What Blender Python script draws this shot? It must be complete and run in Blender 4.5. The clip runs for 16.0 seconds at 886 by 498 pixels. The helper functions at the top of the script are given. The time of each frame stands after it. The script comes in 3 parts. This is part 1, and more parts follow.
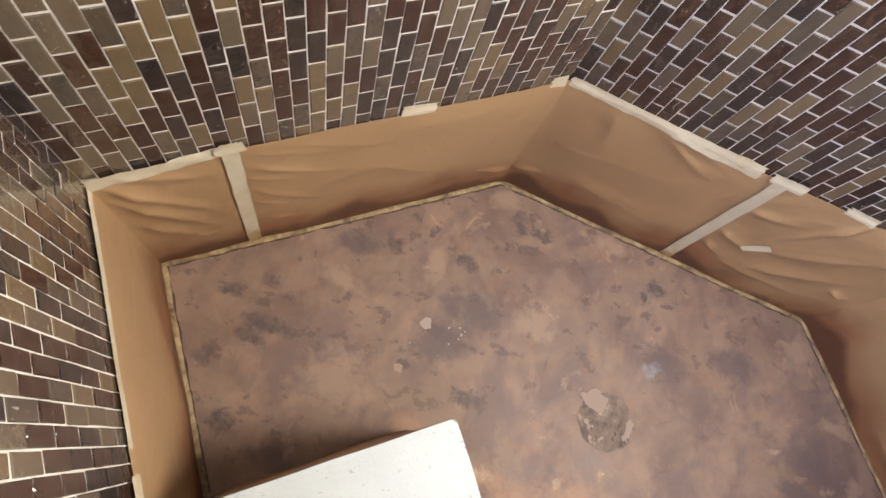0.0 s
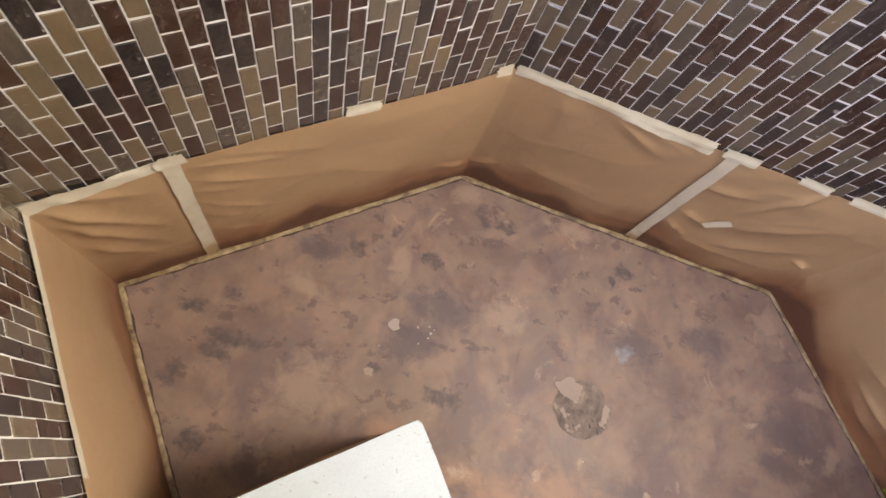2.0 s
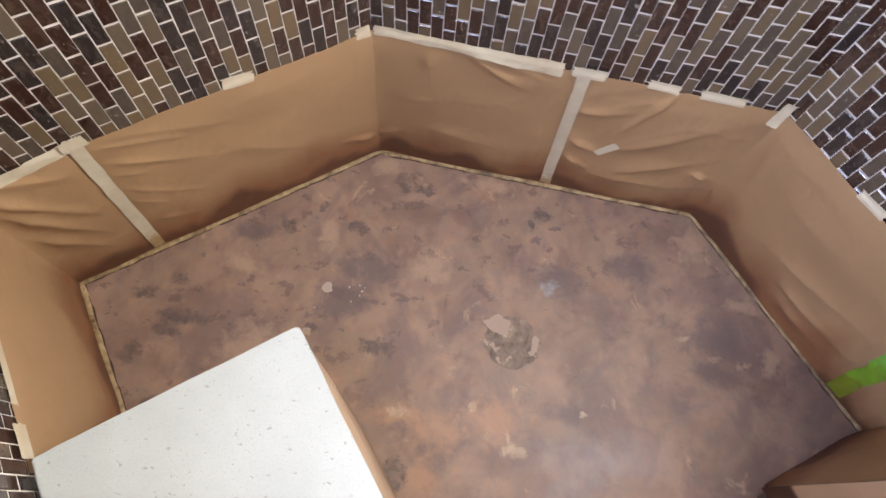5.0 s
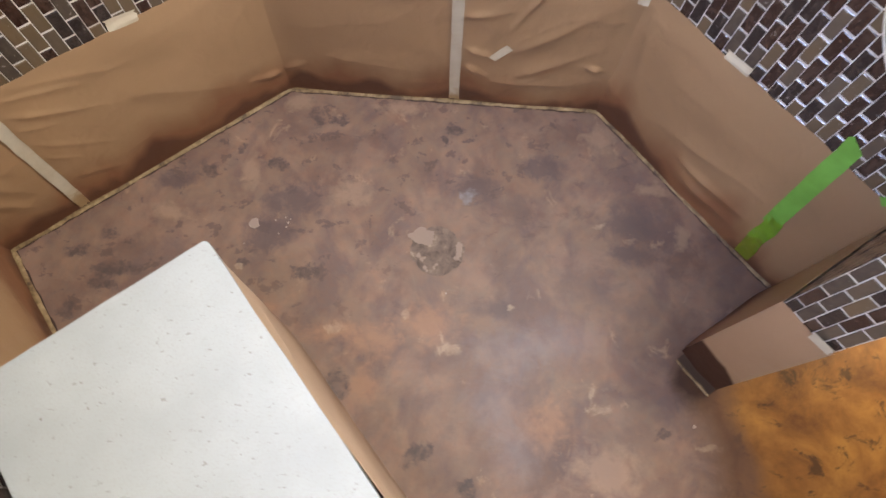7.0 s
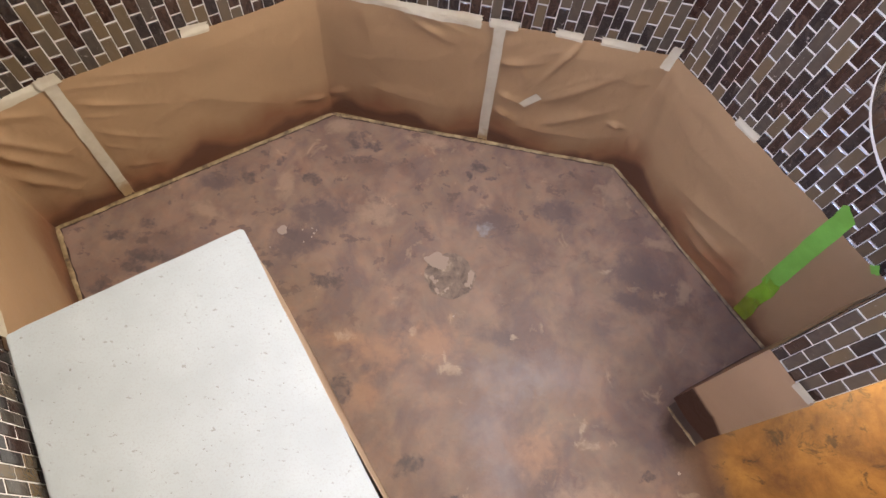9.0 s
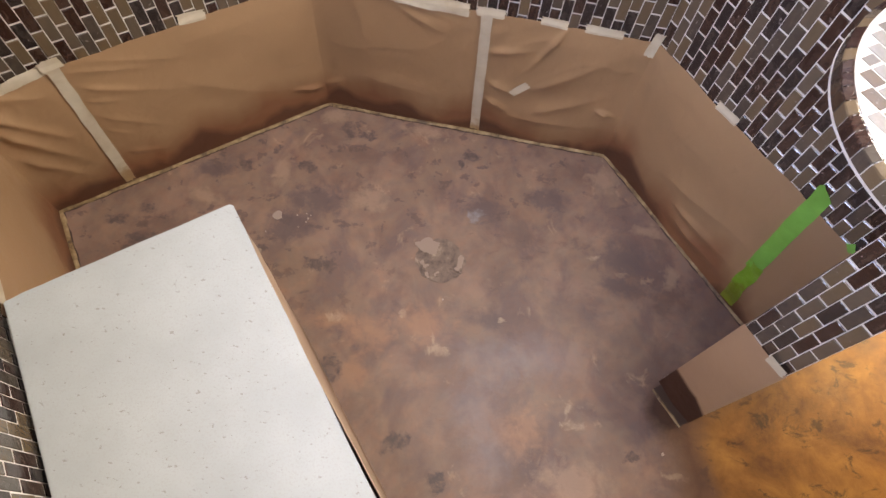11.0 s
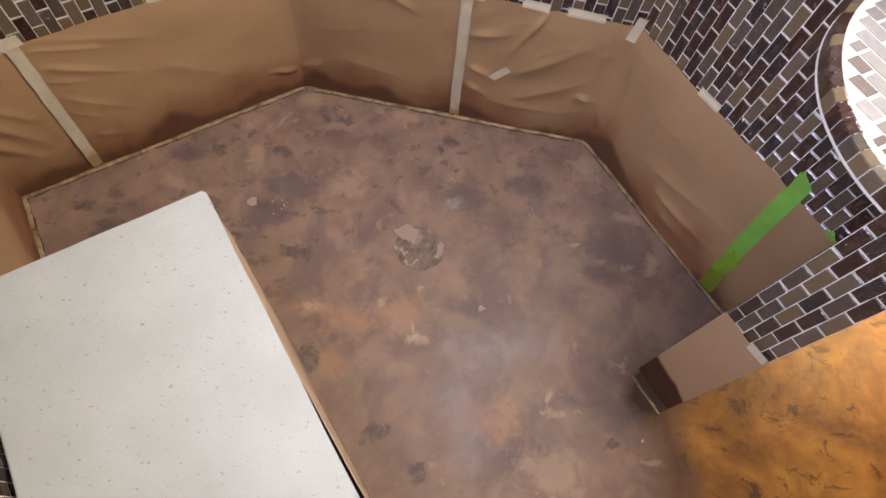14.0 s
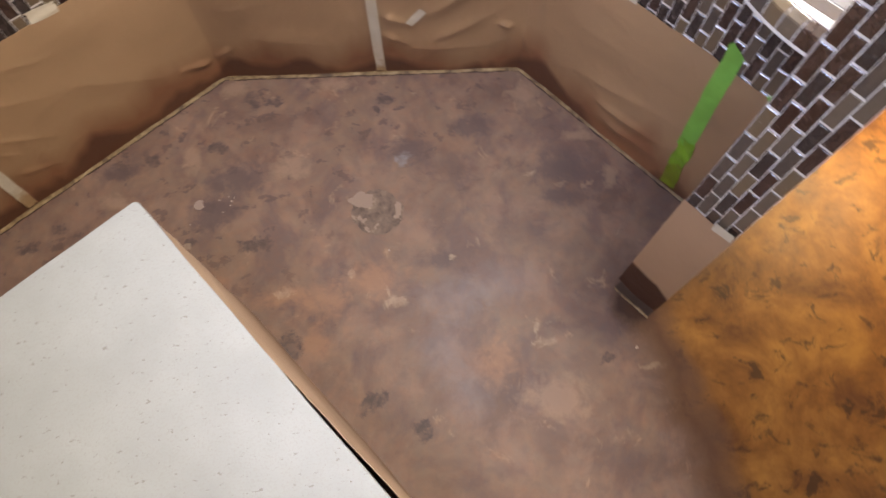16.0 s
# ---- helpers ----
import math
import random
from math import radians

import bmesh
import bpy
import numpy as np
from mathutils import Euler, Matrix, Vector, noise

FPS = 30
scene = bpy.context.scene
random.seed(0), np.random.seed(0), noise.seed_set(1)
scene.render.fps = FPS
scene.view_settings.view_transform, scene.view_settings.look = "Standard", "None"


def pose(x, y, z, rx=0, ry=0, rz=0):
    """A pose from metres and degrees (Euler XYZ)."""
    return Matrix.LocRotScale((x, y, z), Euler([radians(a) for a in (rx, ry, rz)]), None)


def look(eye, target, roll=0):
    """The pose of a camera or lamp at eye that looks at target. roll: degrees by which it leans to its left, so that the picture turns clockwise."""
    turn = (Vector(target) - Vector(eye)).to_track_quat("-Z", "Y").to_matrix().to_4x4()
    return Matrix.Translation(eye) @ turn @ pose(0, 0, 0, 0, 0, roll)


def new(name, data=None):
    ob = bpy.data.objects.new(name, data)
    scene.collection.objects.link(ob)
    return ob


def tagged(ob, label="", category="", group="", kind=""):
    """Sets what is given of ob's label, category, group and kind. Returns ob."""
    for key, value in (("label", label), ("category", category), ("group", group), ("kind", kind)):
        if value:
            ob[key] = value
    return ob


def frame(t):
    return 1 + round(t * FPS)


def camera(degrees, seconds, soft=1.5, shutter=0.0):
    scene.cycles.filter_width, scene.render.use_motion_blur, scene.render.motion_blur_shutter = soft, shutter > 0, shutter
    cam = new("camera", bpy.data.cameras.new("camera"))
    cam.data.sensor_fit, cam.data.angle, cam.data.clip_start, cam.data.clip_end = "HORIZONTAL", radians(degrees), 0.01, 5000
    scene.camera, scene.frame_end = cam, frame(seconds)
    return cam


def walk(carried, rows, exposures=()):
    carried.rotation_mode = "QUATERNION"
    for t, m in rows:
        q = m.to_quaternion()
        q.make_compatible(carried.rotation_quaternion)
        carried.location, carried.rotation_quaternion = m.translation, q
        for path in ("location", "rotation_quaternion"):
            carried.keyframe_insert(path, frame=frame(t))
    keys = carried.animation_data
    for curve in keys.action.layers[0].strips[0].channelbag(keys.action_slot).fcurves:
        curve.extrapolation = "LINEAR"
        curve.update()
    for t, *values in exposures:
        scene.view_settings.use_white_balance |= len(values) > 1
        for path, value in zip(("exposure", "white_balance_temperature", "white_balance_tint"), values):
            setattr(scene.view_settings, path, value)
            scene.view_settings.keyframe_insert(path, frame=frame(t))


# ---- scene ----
cam = camera(70.5, 16.0, shutter=0.5)
PATH = [
    (0, (-0.535, 0.555, 1.265), (-0.396, 1.209, -0.62), 32.7),
    (0.5, (-0.527, 0.566, 1.263), (-0.376, 1.219, -0.621), 32.6),
    (1, (-0.521, 0.566, 1.259), (-0.363, 1.225, -0.622), 33.0),
    (1.5, (-0.512, 0.564, 1.263), (-0.341, 1.225, -0.617), 32.7),
    (2, (-0.494, 0.571, 1.259), (-0.304, 1.235, -0.618), 32.2),
    (2.5, (-0.468, 0.575, 1.259), (-0.243, 1.248, -0.611), 33.4),
    (3, (-0.444, 0.566, 1.27), (-0.246, 1.251, -0.599), 29.6),
    (5.5, (-0.157, 0.394, 1.339), (-0.16, 1.169, -0.504), 5.5),
    (6, (-0.172, 0.394, 1.318), (-0.15, 1.108, -0.549), 3.4),
    (6.5, (-0.156, 0.367, 1.337), (-0.033, 0.996, -0.558), 10.7),
    (7, (-0.037, 0.281, 1.35), (0.032, 0.968, -0.527), 6.4),
    (7.5, (0.024, 0.196, 1.375), (0.013, 1.032, -0.442), 6.9),
    (8, (0.015, 0.164, 1.414), (-0.06, 1.035, -0.385), 4.6),
    (8.5, (-0.043, 0.192, 1.397), (-0.02, 1.037, -0.416), 9.3),
    (11, (0.024, 0.124, 1.405), (-0.004, 0.994, -0.396), 6.6),
    (11.5, (0.045, 0.125, 1.4), (0.042, 0.987, -0.405), 7.1),
    (12, (0.055, 0.12, 1.403), (0.05, 0.992, -0.397), 5.6),
    (12.5, (0.055, 0.115, 1.397), (0.051, 0.991, -0.401), 6.1),
    (13, (0.05, 0.112, 1.397), (0.04, 0.994, -0.398), 6.3),
    (13.5, (0.044, 0.124, 1.396), (0.062, 0.994, -0.405), 7.8),
    (14, (0.015, 0.137, 1.385), (0.069, 0.975, -0.43), 11.5),
    (14.5, (0.004, 0.136, 1.376), (0.073, 0.954, -0.448), 10.7),
    (15, (0.008, 0.127, 1.368), (0.075, 0.93, -0.463), 8.9),
    (15.5, (0.021, 0.12, 1.365), (0.092, 0.915, -0.469), 6.9),
    (16, (0.069, 0.118, 1.355), (0.173, 0.86, -0.499), 2.1),
]
EXPOSURES = [(0.0, -0.11, 6900, 10), (3.2, -0.22, 6850, 10), (5.5, -0.20, 6600, 11), (7.0, -0.38, 6700, 11), (8.5, -0.32, 6800, 12), (11.0, -0.54, 7050, 15), (16.0, -0.61, 7100, 15)]
walk(cam, [(t, look(eye, target, roll)) for t, eye, target, roll in PATH], exposures=EXPOSURES)

# ---- light ----
world = bpy.data.worlds.new("world")
world.use_nodes = True
scene.world = world
world.node_tree.nodes["Background"].inputs[0].default_value = (0.9, 0.95, 1.0, 1)
world.node_tree.nodes["Background"].inputs[1].default_value = 0.05


def area_lamp(name, m, sx, sy, power, colour, spread=180):
    d = bpy.data.lights.new(name, "AREA")
    d.shape, d.size, d.size_y, d.energy, d.color = "RECTANGLE", sx, sy, power, colour
    d.spread = math.radians(spread)
    ob = new(name, d)
    ob.matrix_world = m
    return ob


LAMP_XY = (0.16, 0.62)
area_lamp("shower_lamp_glow", look((*LAMP_XY, 2.335), (*LAMP_XY, 0)), 0.3, 0.3, 2.4, (1.0, 0.92, 0.84))
area_lamp("high_window_daylight", look((0.553, 0.916, 1.72), (-0.6, 0.05, 1.38)), 0.34, 0.70, 68.0, (1.0, 0.96, 0.90))
# fill from the added south window, out of view
area_lamp("south_window_fill", look((-0.80, -1.79, 1.52), (0.1, 0.3, 0.9)), 1.08, 1.12, 6.0, (0.58, 0.72, 1.0))
area_lamp("bench_window_daylight", look((-0.452, 0.117, 1.70), (0.56, 0.90, 0.85)), 0.46, 0.60, 14.0, (0.44, 0.58, 1.0), 110)
# fill from the added east window, brightens the left wall
area_lamp("east_window_fill", look((2.49, -0.8, 1.52), (0.0, 0.2, 0.8)), 1.1, 1.12, 3.0, (0.93, 0.97, 1.0))
area_lamp("pendant_glow", look((1.36, 0.90, 0.52), (1.28, 0.82, 0)), 0.2, 0.2, 23.0, (1.0, 0.78, 0.42))


# ---- materials ----
class Nodes:
    """A node material with short ways to add and link nodes."""

    def __init__(self, name):
        self.mat = bpy.data.materials.new(name)
        self.mat.use_nodes = True
        self.tree = self.mat.node_tree
        self.bsdf = self.tree.nodes["Principled BSDF"]

    def add(self, kind, **sets):
        n = self.tree.nodes.new(kind)
        for key, value in sets.items():
            n.inputs[key.replace("_", " ")].default_value = value
        return n

    def link(self, a, b):
        self.tree.links.new(a, b)

    def coords(self, scale=(1, 1, 1), kind="Object"):
        c = self.add("ShaderNodeTexCoord")
        m = self.add("ShaderNodeMapping", Scale=scale)
        self.link(c.outputs[kind], m.inputs[0])
        return m.outputs[0]

    def noise(self, vec, scale, detail=4.0, rough=0.55, distort=0.0):
        n = self.add("ShaderNodeTexNoise", Scale=scale, Detail=detail, Roughness=rough, Distortion=distort)
        self.link(vec, n.inputs["Vector"])
        return n.outputs["Fac"]

    def ramp(self, fac, stops, constant=False):
        r = self.add("ShaderNodeValToRGB")
        e = r.color_ramp.elements
        while len(e) < len(stops):
            e.new(0.5)
        for i, (pos, col) in enumerate(stops):
            e[i].position = pos
            e[i].color = (*col, 1) if len(col) == 3 else col
        if constant:
            r.color_ramp.interpolation = "CONSTANT"
        self.link(fac, r.inputs[0])
        return r.outputs[0]

    def grey(self, fac, lo, hi):
        return self.ramp(fac, [(lo, (0, 0, 0)), (hi, (1, 1, 1))])

    def mix(self, fac, a, b, mode="MIX"):
        m = self.tree.nodes.new("ShaderNodeMix")
        m.data_type, m.blend_type = "RGBA", mode
        for sock, v in ((m.inputs[0], fac), (m.inputs[6], a), (m.inputs[7], b)):
            if hasattr(v, "is_linked"):
                self.link(v, sock)
            else:
                sock.default_value = v if isinstance(v, (int, float)) else (*v, 1)
        return m.outputs[2]

    def math(self, op, a, b=0.0, clamp=False):
        m = self.tree.nodes.new("ShaderNodeMath")
        m.operation, m.use_clamp = op, clamp
        for sock, v in ((m.inputs[0], a), (m.inputs[1], b)):
            if hasattr(v, "is_linked"):
                self.link(v, sock)
            else:
                sock.default_value = v
        return m.outputs[0]

    def bump(self, height, strength, distance=0.002):
        b = self.add("ShaderNodeBump", Strength=strength, Distance=distance)
        self.link(height, b.inputs["Height"])
        self.link(b.outputs[0], self.bsdf.inputs["Normal"])

    def colour(self, v):
        self.put("Base Color", v)

    def put(self, name, v):
        if hasattr(v, "is_linked"):
            self.link(v, self.bsdf.inputs[name])
        else:
            self.bsdf.inputs[name].default_value = (*v, 1) if isinstance(v, tuple) else v


def glass_tile(name, island, pale=False):
    n = Nodes(name)
    if island:
        rnd = n.tree.nodes.new("ShaderNodeNewGeometry").outputs["Random Per Island"]
    else:
        rnd = n.tree.nodes.new("ShaderNodeObjectInfo").outputs["Random"]
    base = n.ramp(rnd, [(0, (0.026, 0.010, 0.008)), (0.26, (0.016, 0.013, 0.015)), (0.46, (0.034, 0.017, 0.013)),
                        (0.61, (0.118, 0.086, 0.052)), (0.74, (0.096, 0.076, 0.056)), (0.88, (0.060, 0.049, 0.040))], constant=True)
    # pale copy for the shelf top, its white glare put into the colour
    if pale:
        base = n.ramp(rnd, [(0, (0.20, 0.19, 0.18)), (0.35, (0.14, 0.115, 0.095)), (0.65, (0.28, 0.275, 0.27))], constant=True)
    vec = n.coords(kind="Object") if island else None
    if not island:
        c = n.add("ShaderNodeTexCoord")
        off = n.add("ShaderNodeVectorMath")
        off.operation = "ADD"
        n.link(c.outputs["Object"], off.inputs[0])
        n.link(rnd, off.inputs[1])
        vec = off.outputs[0]
    stretch = n.add("ShaderNodeMapping", Scale=(1, 1, 0.45))
    n.link(vec, stretch.inputs[0])
    streak = n.noise(stretch.outputs[0], 48, 3, 0.5, 0.35)
    dark = n.mix(n.grey(streak, 0.3, 0.75), base, (0.62, 0.57, 0.50), "SOFT_LIGHT")
    lustre = n.noise(stretch.outputs[0], 75, 6, 0.62, 0.8)
    dark = n.mix(n.math("MULTIPLY", n.grey(lustre, 0.42, 0.72), 0.25), dark, (0.165, 0.128, 0.098))
    glint = n.noise(stretch.outputs[0], 95, 2, 0.5, 2.2)
    dark = n.mix(n.math("MULTIPLY", n.grey(glint, 0.69, 0.75), 0.45), dark, (0.42, 0.38, 0.35))
    fine = n.noise(vec, 420, 3, 0.6)
    n.colour(n.mix(n.math("MULTIPLY", n.grey(fine, 0.5, 0.9), 0.08), dark, (0.3, 0.26, 0.22)))
    n.put("Roughness", n.math("ADD", n.math("MULTIPLY", streak, 0.14), 0.06))
    n.put("Specular IOR Level", 0.55)
    n.put("Coat Weight", 0.6)
    n.put("Coat Roughness", 0.08)
    n.bump(n.math("ADD", streak, n.math("MULTIPLY", n.noise(vec, 60, 3, 0.5, 0.6), 0.6)), 0.75, 0.003)
    return n.mat


def grout():
    n = Nodes("pale_grout")
    v = n.coords()
    a, b = n.noise(v, 14, 5, 0.6), n.noise(v, 600, 3)
    n.colour(n.mix(n.grey(a, 0.35, 0.75), (0.66, 0.63, 0.59), (0.50, 0.46, 0.41)))
    n.put("Roughness", 0.8)
    n.bump(b, 0.4, 0.0008)
    return n.mat


def kraft(name, tint=(0.368, 0.230, 0.124), stain=1.0, soaked=False):
    n = Nodes(name)
    v = n.coords()
    broad, fibre = n.noise(v, 5, 4, 0.5), n.noise(n.coords((1, 1, 3.0)), 260, 4, 0.7)
    paper = n.mix(n.grey(broad, 0.3, 0.75), tint, tuple(c * 0.86 for c in tint))
    paper = n.mix(n.math("MULTIPLY", n.grey(fibre, 0.45, 0.8), 0.18), paper, (0.22, 0.12, 0.05))
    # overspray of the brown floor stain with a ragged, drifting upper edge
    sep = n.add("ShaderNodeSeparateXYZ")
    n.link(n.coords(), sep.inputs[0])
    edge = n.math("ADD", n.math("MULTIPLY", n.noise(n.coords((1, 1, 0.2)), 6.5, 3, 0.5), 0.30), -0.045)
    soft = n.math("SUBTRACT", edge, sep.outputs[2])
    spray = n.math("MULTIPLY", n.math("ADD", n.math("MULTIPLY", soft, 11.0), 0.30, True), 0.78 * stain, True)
    paper = n.mix(spray, paper, (0.190, 0.070, 0.030))
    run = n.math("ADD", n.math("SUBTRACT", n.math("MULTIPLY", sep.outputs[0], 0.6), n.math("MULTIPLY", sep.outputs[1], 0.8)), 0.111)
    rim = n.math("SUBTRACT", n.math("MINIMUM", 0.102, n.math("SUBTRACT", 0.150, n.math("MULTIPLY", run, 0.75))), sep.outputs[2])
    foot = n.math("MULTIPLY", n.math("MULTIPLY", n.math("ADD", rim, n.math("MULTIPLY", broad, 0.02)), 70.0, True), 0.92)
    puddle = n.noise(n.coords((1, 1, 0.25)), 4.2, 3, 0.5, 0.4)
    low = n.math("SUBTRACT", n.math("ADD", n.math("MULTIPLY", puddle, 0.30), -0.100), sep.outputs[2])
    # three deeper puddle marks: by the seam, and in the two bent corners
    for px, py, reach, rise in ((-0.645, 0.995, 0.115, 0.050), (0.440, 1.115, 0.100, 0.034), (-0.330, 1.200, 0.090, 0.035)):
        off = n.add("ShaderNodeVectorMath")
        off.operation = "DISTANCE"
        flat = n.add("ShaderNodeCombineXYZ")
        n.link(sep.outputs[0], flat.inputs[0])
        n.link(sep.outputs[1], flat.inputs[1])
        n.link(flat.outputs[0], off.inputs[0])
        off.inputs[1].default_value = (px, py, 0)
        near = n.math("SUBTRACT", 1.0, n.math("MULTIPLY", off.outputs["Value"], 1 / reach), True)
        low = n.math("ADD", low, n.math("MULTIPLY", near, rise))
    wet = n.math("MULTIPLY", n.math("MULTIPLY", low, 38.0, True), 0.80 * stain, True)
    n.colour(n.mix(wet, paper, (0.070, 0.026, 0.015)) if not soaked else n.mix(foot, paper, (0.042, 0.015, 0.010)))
    n.put("Roughness", 0.48)
    n.put("Specular IOR Level", 0.15 if soaked else 0.5)
    n.bump(n.math("ADD", n.noise(v, 22, 4, 0.55, 0.6), n.math("MULTIPLY", fibre, 0.12)), 0.35, 0.006)
    return n.mat


def tape_material(name, tint, dirty=(0.30, 0.17, 0.06), rough=0.55, reach=0.12):
    n = Nodes(name)
    v = n.coords()
    crepe = n.noise(n.coords((1, 1, 8.0)), 160, 4, 0.6)
    base = n.mix(n.grey(n.noise(v, 30, 4), 0.35, 0.8), tint, tuple(c * 0.85 for c in tint))
    base = n.mix(n.math("MULTIPLY", n.grey(n.noise(v, 18, 6, 0.62, 0.4), 0.42, 0.66), 0.45), base, tuple(c * k for c, k in zip(tint, (0.74, 0.64, 0.52))))
    sep = n.add("ShaderNodeSeparateXYZ")
    n.link(n.coords(), sep.inputs[0])
    low = n.math("SUBTRACT", n.math("MULTIPLY", n.noise(v, 25, 4), reach), sep.outputs[2])
    n.colour(n.mix(n.math("MULTIPLY", n.math("MULTIPLY", low, 30.0, True), 0.8), base, dirty))
    n.put("Roughness", rough)
    n.bump(n.math("ADD", crepe, n.noise(v, 45, 4)), 0.4, 0.0012)
    return n.mat


def stained_floor():
    n = Nodes("stained_concrete")
    v = n.coords()
    cloud = n.noise(v, 4.4, 9, 0.58, 0.3)
    mid = n.noise(n.coords((1.1, 0.95, 1)), 8.5, 10, 0.62, 0.4)
    small = n.noise(v, 34, 9, 0.66, 0.5)
    fine = n.noise(v, 240, 5, 0.65)
    base = n.ramp(cloud, [(0.30, (0.110, 0.076, 0.070)), (0.43, (0.156, 0.106, 0.088)), (0.53, (0.198, 0.138, 0.108)), (0.66, (0.142, 0.099, 0.089))])
    base = n.mix(n.math("MULTIPLY", n.grey(mid, 0.48, 0.60), 0.50), base, (0.258, 0.174, 0.138))
    gl = n.noise(n.coords((1.3, 0.9, 1)), 5.4, 9, 0.60, 0.5)
    base = n.mix(n.math("MULTIPLY", n.grey(gl, 0.50, 0.61), 0.62), base, (0.118, 0.083, 0.083))
    rust = n.noise(n.coords((0.9, 1.2, 1)), 5.0, 9, 0.60, 0.4)
    base = n.mix(n.math("MULTIPLY", n.grey(rust, 0.54, 0.74), 0.3), base, (0.27, 0.135, 0.078))
    where = n.add("ShaderNodeSeparateXYZ")
    n.link(v, where.inputs[0])
    worn = n.math("SUBTRACT", n.math("MULTIPLY", where.outputs[1], 1.9), n.math("ADD", n.math("MULTIPLY", where.outputs[0], 1.1), 1.05))
    worn = n.math("ADD", n.math("MULTIPLY", worn, 1.0, True), 0.25, True)
    blot = n.noise(n.coords((1, 1.25, 1)), 17, 8, 0.66, 0.25)
    base = n.mix(n.math("MULTIPLY", n.math("MULTIPLY", n.grey(blot, 0.575, 0.610), worn), 0.50), base, (0.074, 0.056, 0.056))
    pale = n.noise(n.coords((1.2, 1, 1)), 12, 9, 0.68, 0.5)
    base = n.mix(n.math("MULTIPLY", n.grey(pale, 0.61, 0.68), 0.5), base, (0.36, 0.26, 0.19))
    base = n.mix(n.math("MULTIPLY", n.grey(small, 0.36, 0.68), 0.75), base, (0.58, 0.50, 0.44), "OVERLAY")
    base = n.mix(n.math("MULTIPLY", n.grey(fine, 0.3, 0.8), 0.25), base, (0.5, 0.45, 0.4), "OVERLAY")
    chip = n.noise(n.coords((1, 1.3, 1)), 52, 4, 0.55, 0.8)
    base = n.mix(n.math("MULTIPLY", n.grey(chip, 0.70, 0.75), 0.3), base, (0.05, 0.036, 0.034))
    wander = n.add("ShaderNodeTexNoise", Scale=13.0, Detail=6.0, Roughness=0.62)
    n.link(v, wander.inputs["Vector"])
    shifted = n.tree.nodes.new("ShaderNodeVectorMath")
    shifted.operation = "MULTIPLY_ADD"
    n.link(wander.outputs["Color"], shifted.inputs[0])
    shifted.inputs[1].default_value = (0.07, 0.07, 0.0)
    n.link(v, shifted.inputs[2])
    bent = n.add("ShaderNodeMapping", Location=(-0.035, -0.035, 0))
    n.link(shifted.outputs[0], bent.inputs[0])
    ragged_noise = n.noise(v, 24, 9, 0.74, 0.5)
    broken = n.math("ADD", n.math("MULTIPLY", n.grey(n.noise(v, 46, 6, 0.68, 0.4), 0.38, 0.60), 0.65), 0.35)

    def blob(x, y, rx, ry, col, amount, base_in, ragged=0.5, sharp=3.0):
        d = n.add("ShaderNodeMapping", Location=(-x / rx, -y / ry, 0), Scale=(1 / rx, 1 / ry, 0))
        n.link(bent.outputs[0], d.inputs[0])
        ln = n.tree.nodes.new("ShaderNodeVectorMath")
        ln.operation = "LENGTH"
        n.link(d.outputs[0], ln.inputs[0])
        r = n.math("ADD", ln.outputs["Value"], n.math("MULTIPLY", n.math("SUBTRACT", ragged_noise, 0.5), 2.6 * ragged))
        f = n.math("MULTIPLY", n.math("MULTIPLY", n.math("SUBTRACT", 1.0, r), sharp, True), amount)
        if sharp > 2:
            f = n.math("MULTIPLY", f, broken)
        return n.mix(f, base_in, col)

    # stains of their own shape, tan and dark spills, plus painted bluish sheen and wall-end shade
    for places, tint, amount, ragged, sharp in STAINS_AND_SHADING:
        for place in places:
            base = blob(*place, tint, amount, base, ragged, sharp)
    # the amber stain of the room outside
    sep = n.add("ShaderNodeSeparateXYZ")
    n.link(v, sep.inputs[0])
    line = n.math("ADD", n.math("ADD", sep.outputs[0], n.math("MULTIPLY", sep.outputs[1], 0.16)), -0.620)
    line = n.math("ADD", line, n.math("MULTIPLY", n.math("SUBTRACT", n.noise(v, 7, 5, 0.6), 0.5), 0.10))
    amber = n.ramp(n.noise(v, 7, 9, 0.66, 0.3), [(0.34, (0.085, 0.030, 0.008)), (0.48, (0.165, 0.066, 0.013)), (0.64, (0.26, 0.122, 0.026))])
    amber = n.mix(n.math("MULTIPLY", n.grey(n.noise(n.coords((1.0, 1.4, 1)), 15, 8, 0.70, 0.6), 0.55, 0.63), 0.80), amber, (0.035, 0.014, 0.006))
    past = n.math("ADD", n.math("SUBTRACT", n.math("MULTIPLY", sep.outputs[0], 0.6), n.math("MULTIPLY", sep.outputs[1], 0.8)), 0.085)
    line = n.math("MINIMUM", line, past)
    both = n.mix(n.math("MULTIPLY", line, 9.0, True), base, amber)
    # shade along the amber edge and wall end, painted as a dark brown band
    shade_band = n.math("SUBTRACT", 1.0, n.math("MULTIPLY", n.math("ABSOLUTE", n.math("SUBTRACT", line, 0.045)), 11.0), True)
    n.colour(n.mix(n.math("MULTIPLY", shade_band, 0.72), both, (0.060, 0.024, 0.012)))
    n.put("Roughness", n.math("ADD", n.math("MULTIPLY", mid, 0.3), 0.36))
    n.put("Specular IOR Level", 0.28)
    n.bump(n.math("ADD", small, n.math("MULTIPLY", fine, 0.25)), 0.28, 0.003)
    return n.mat


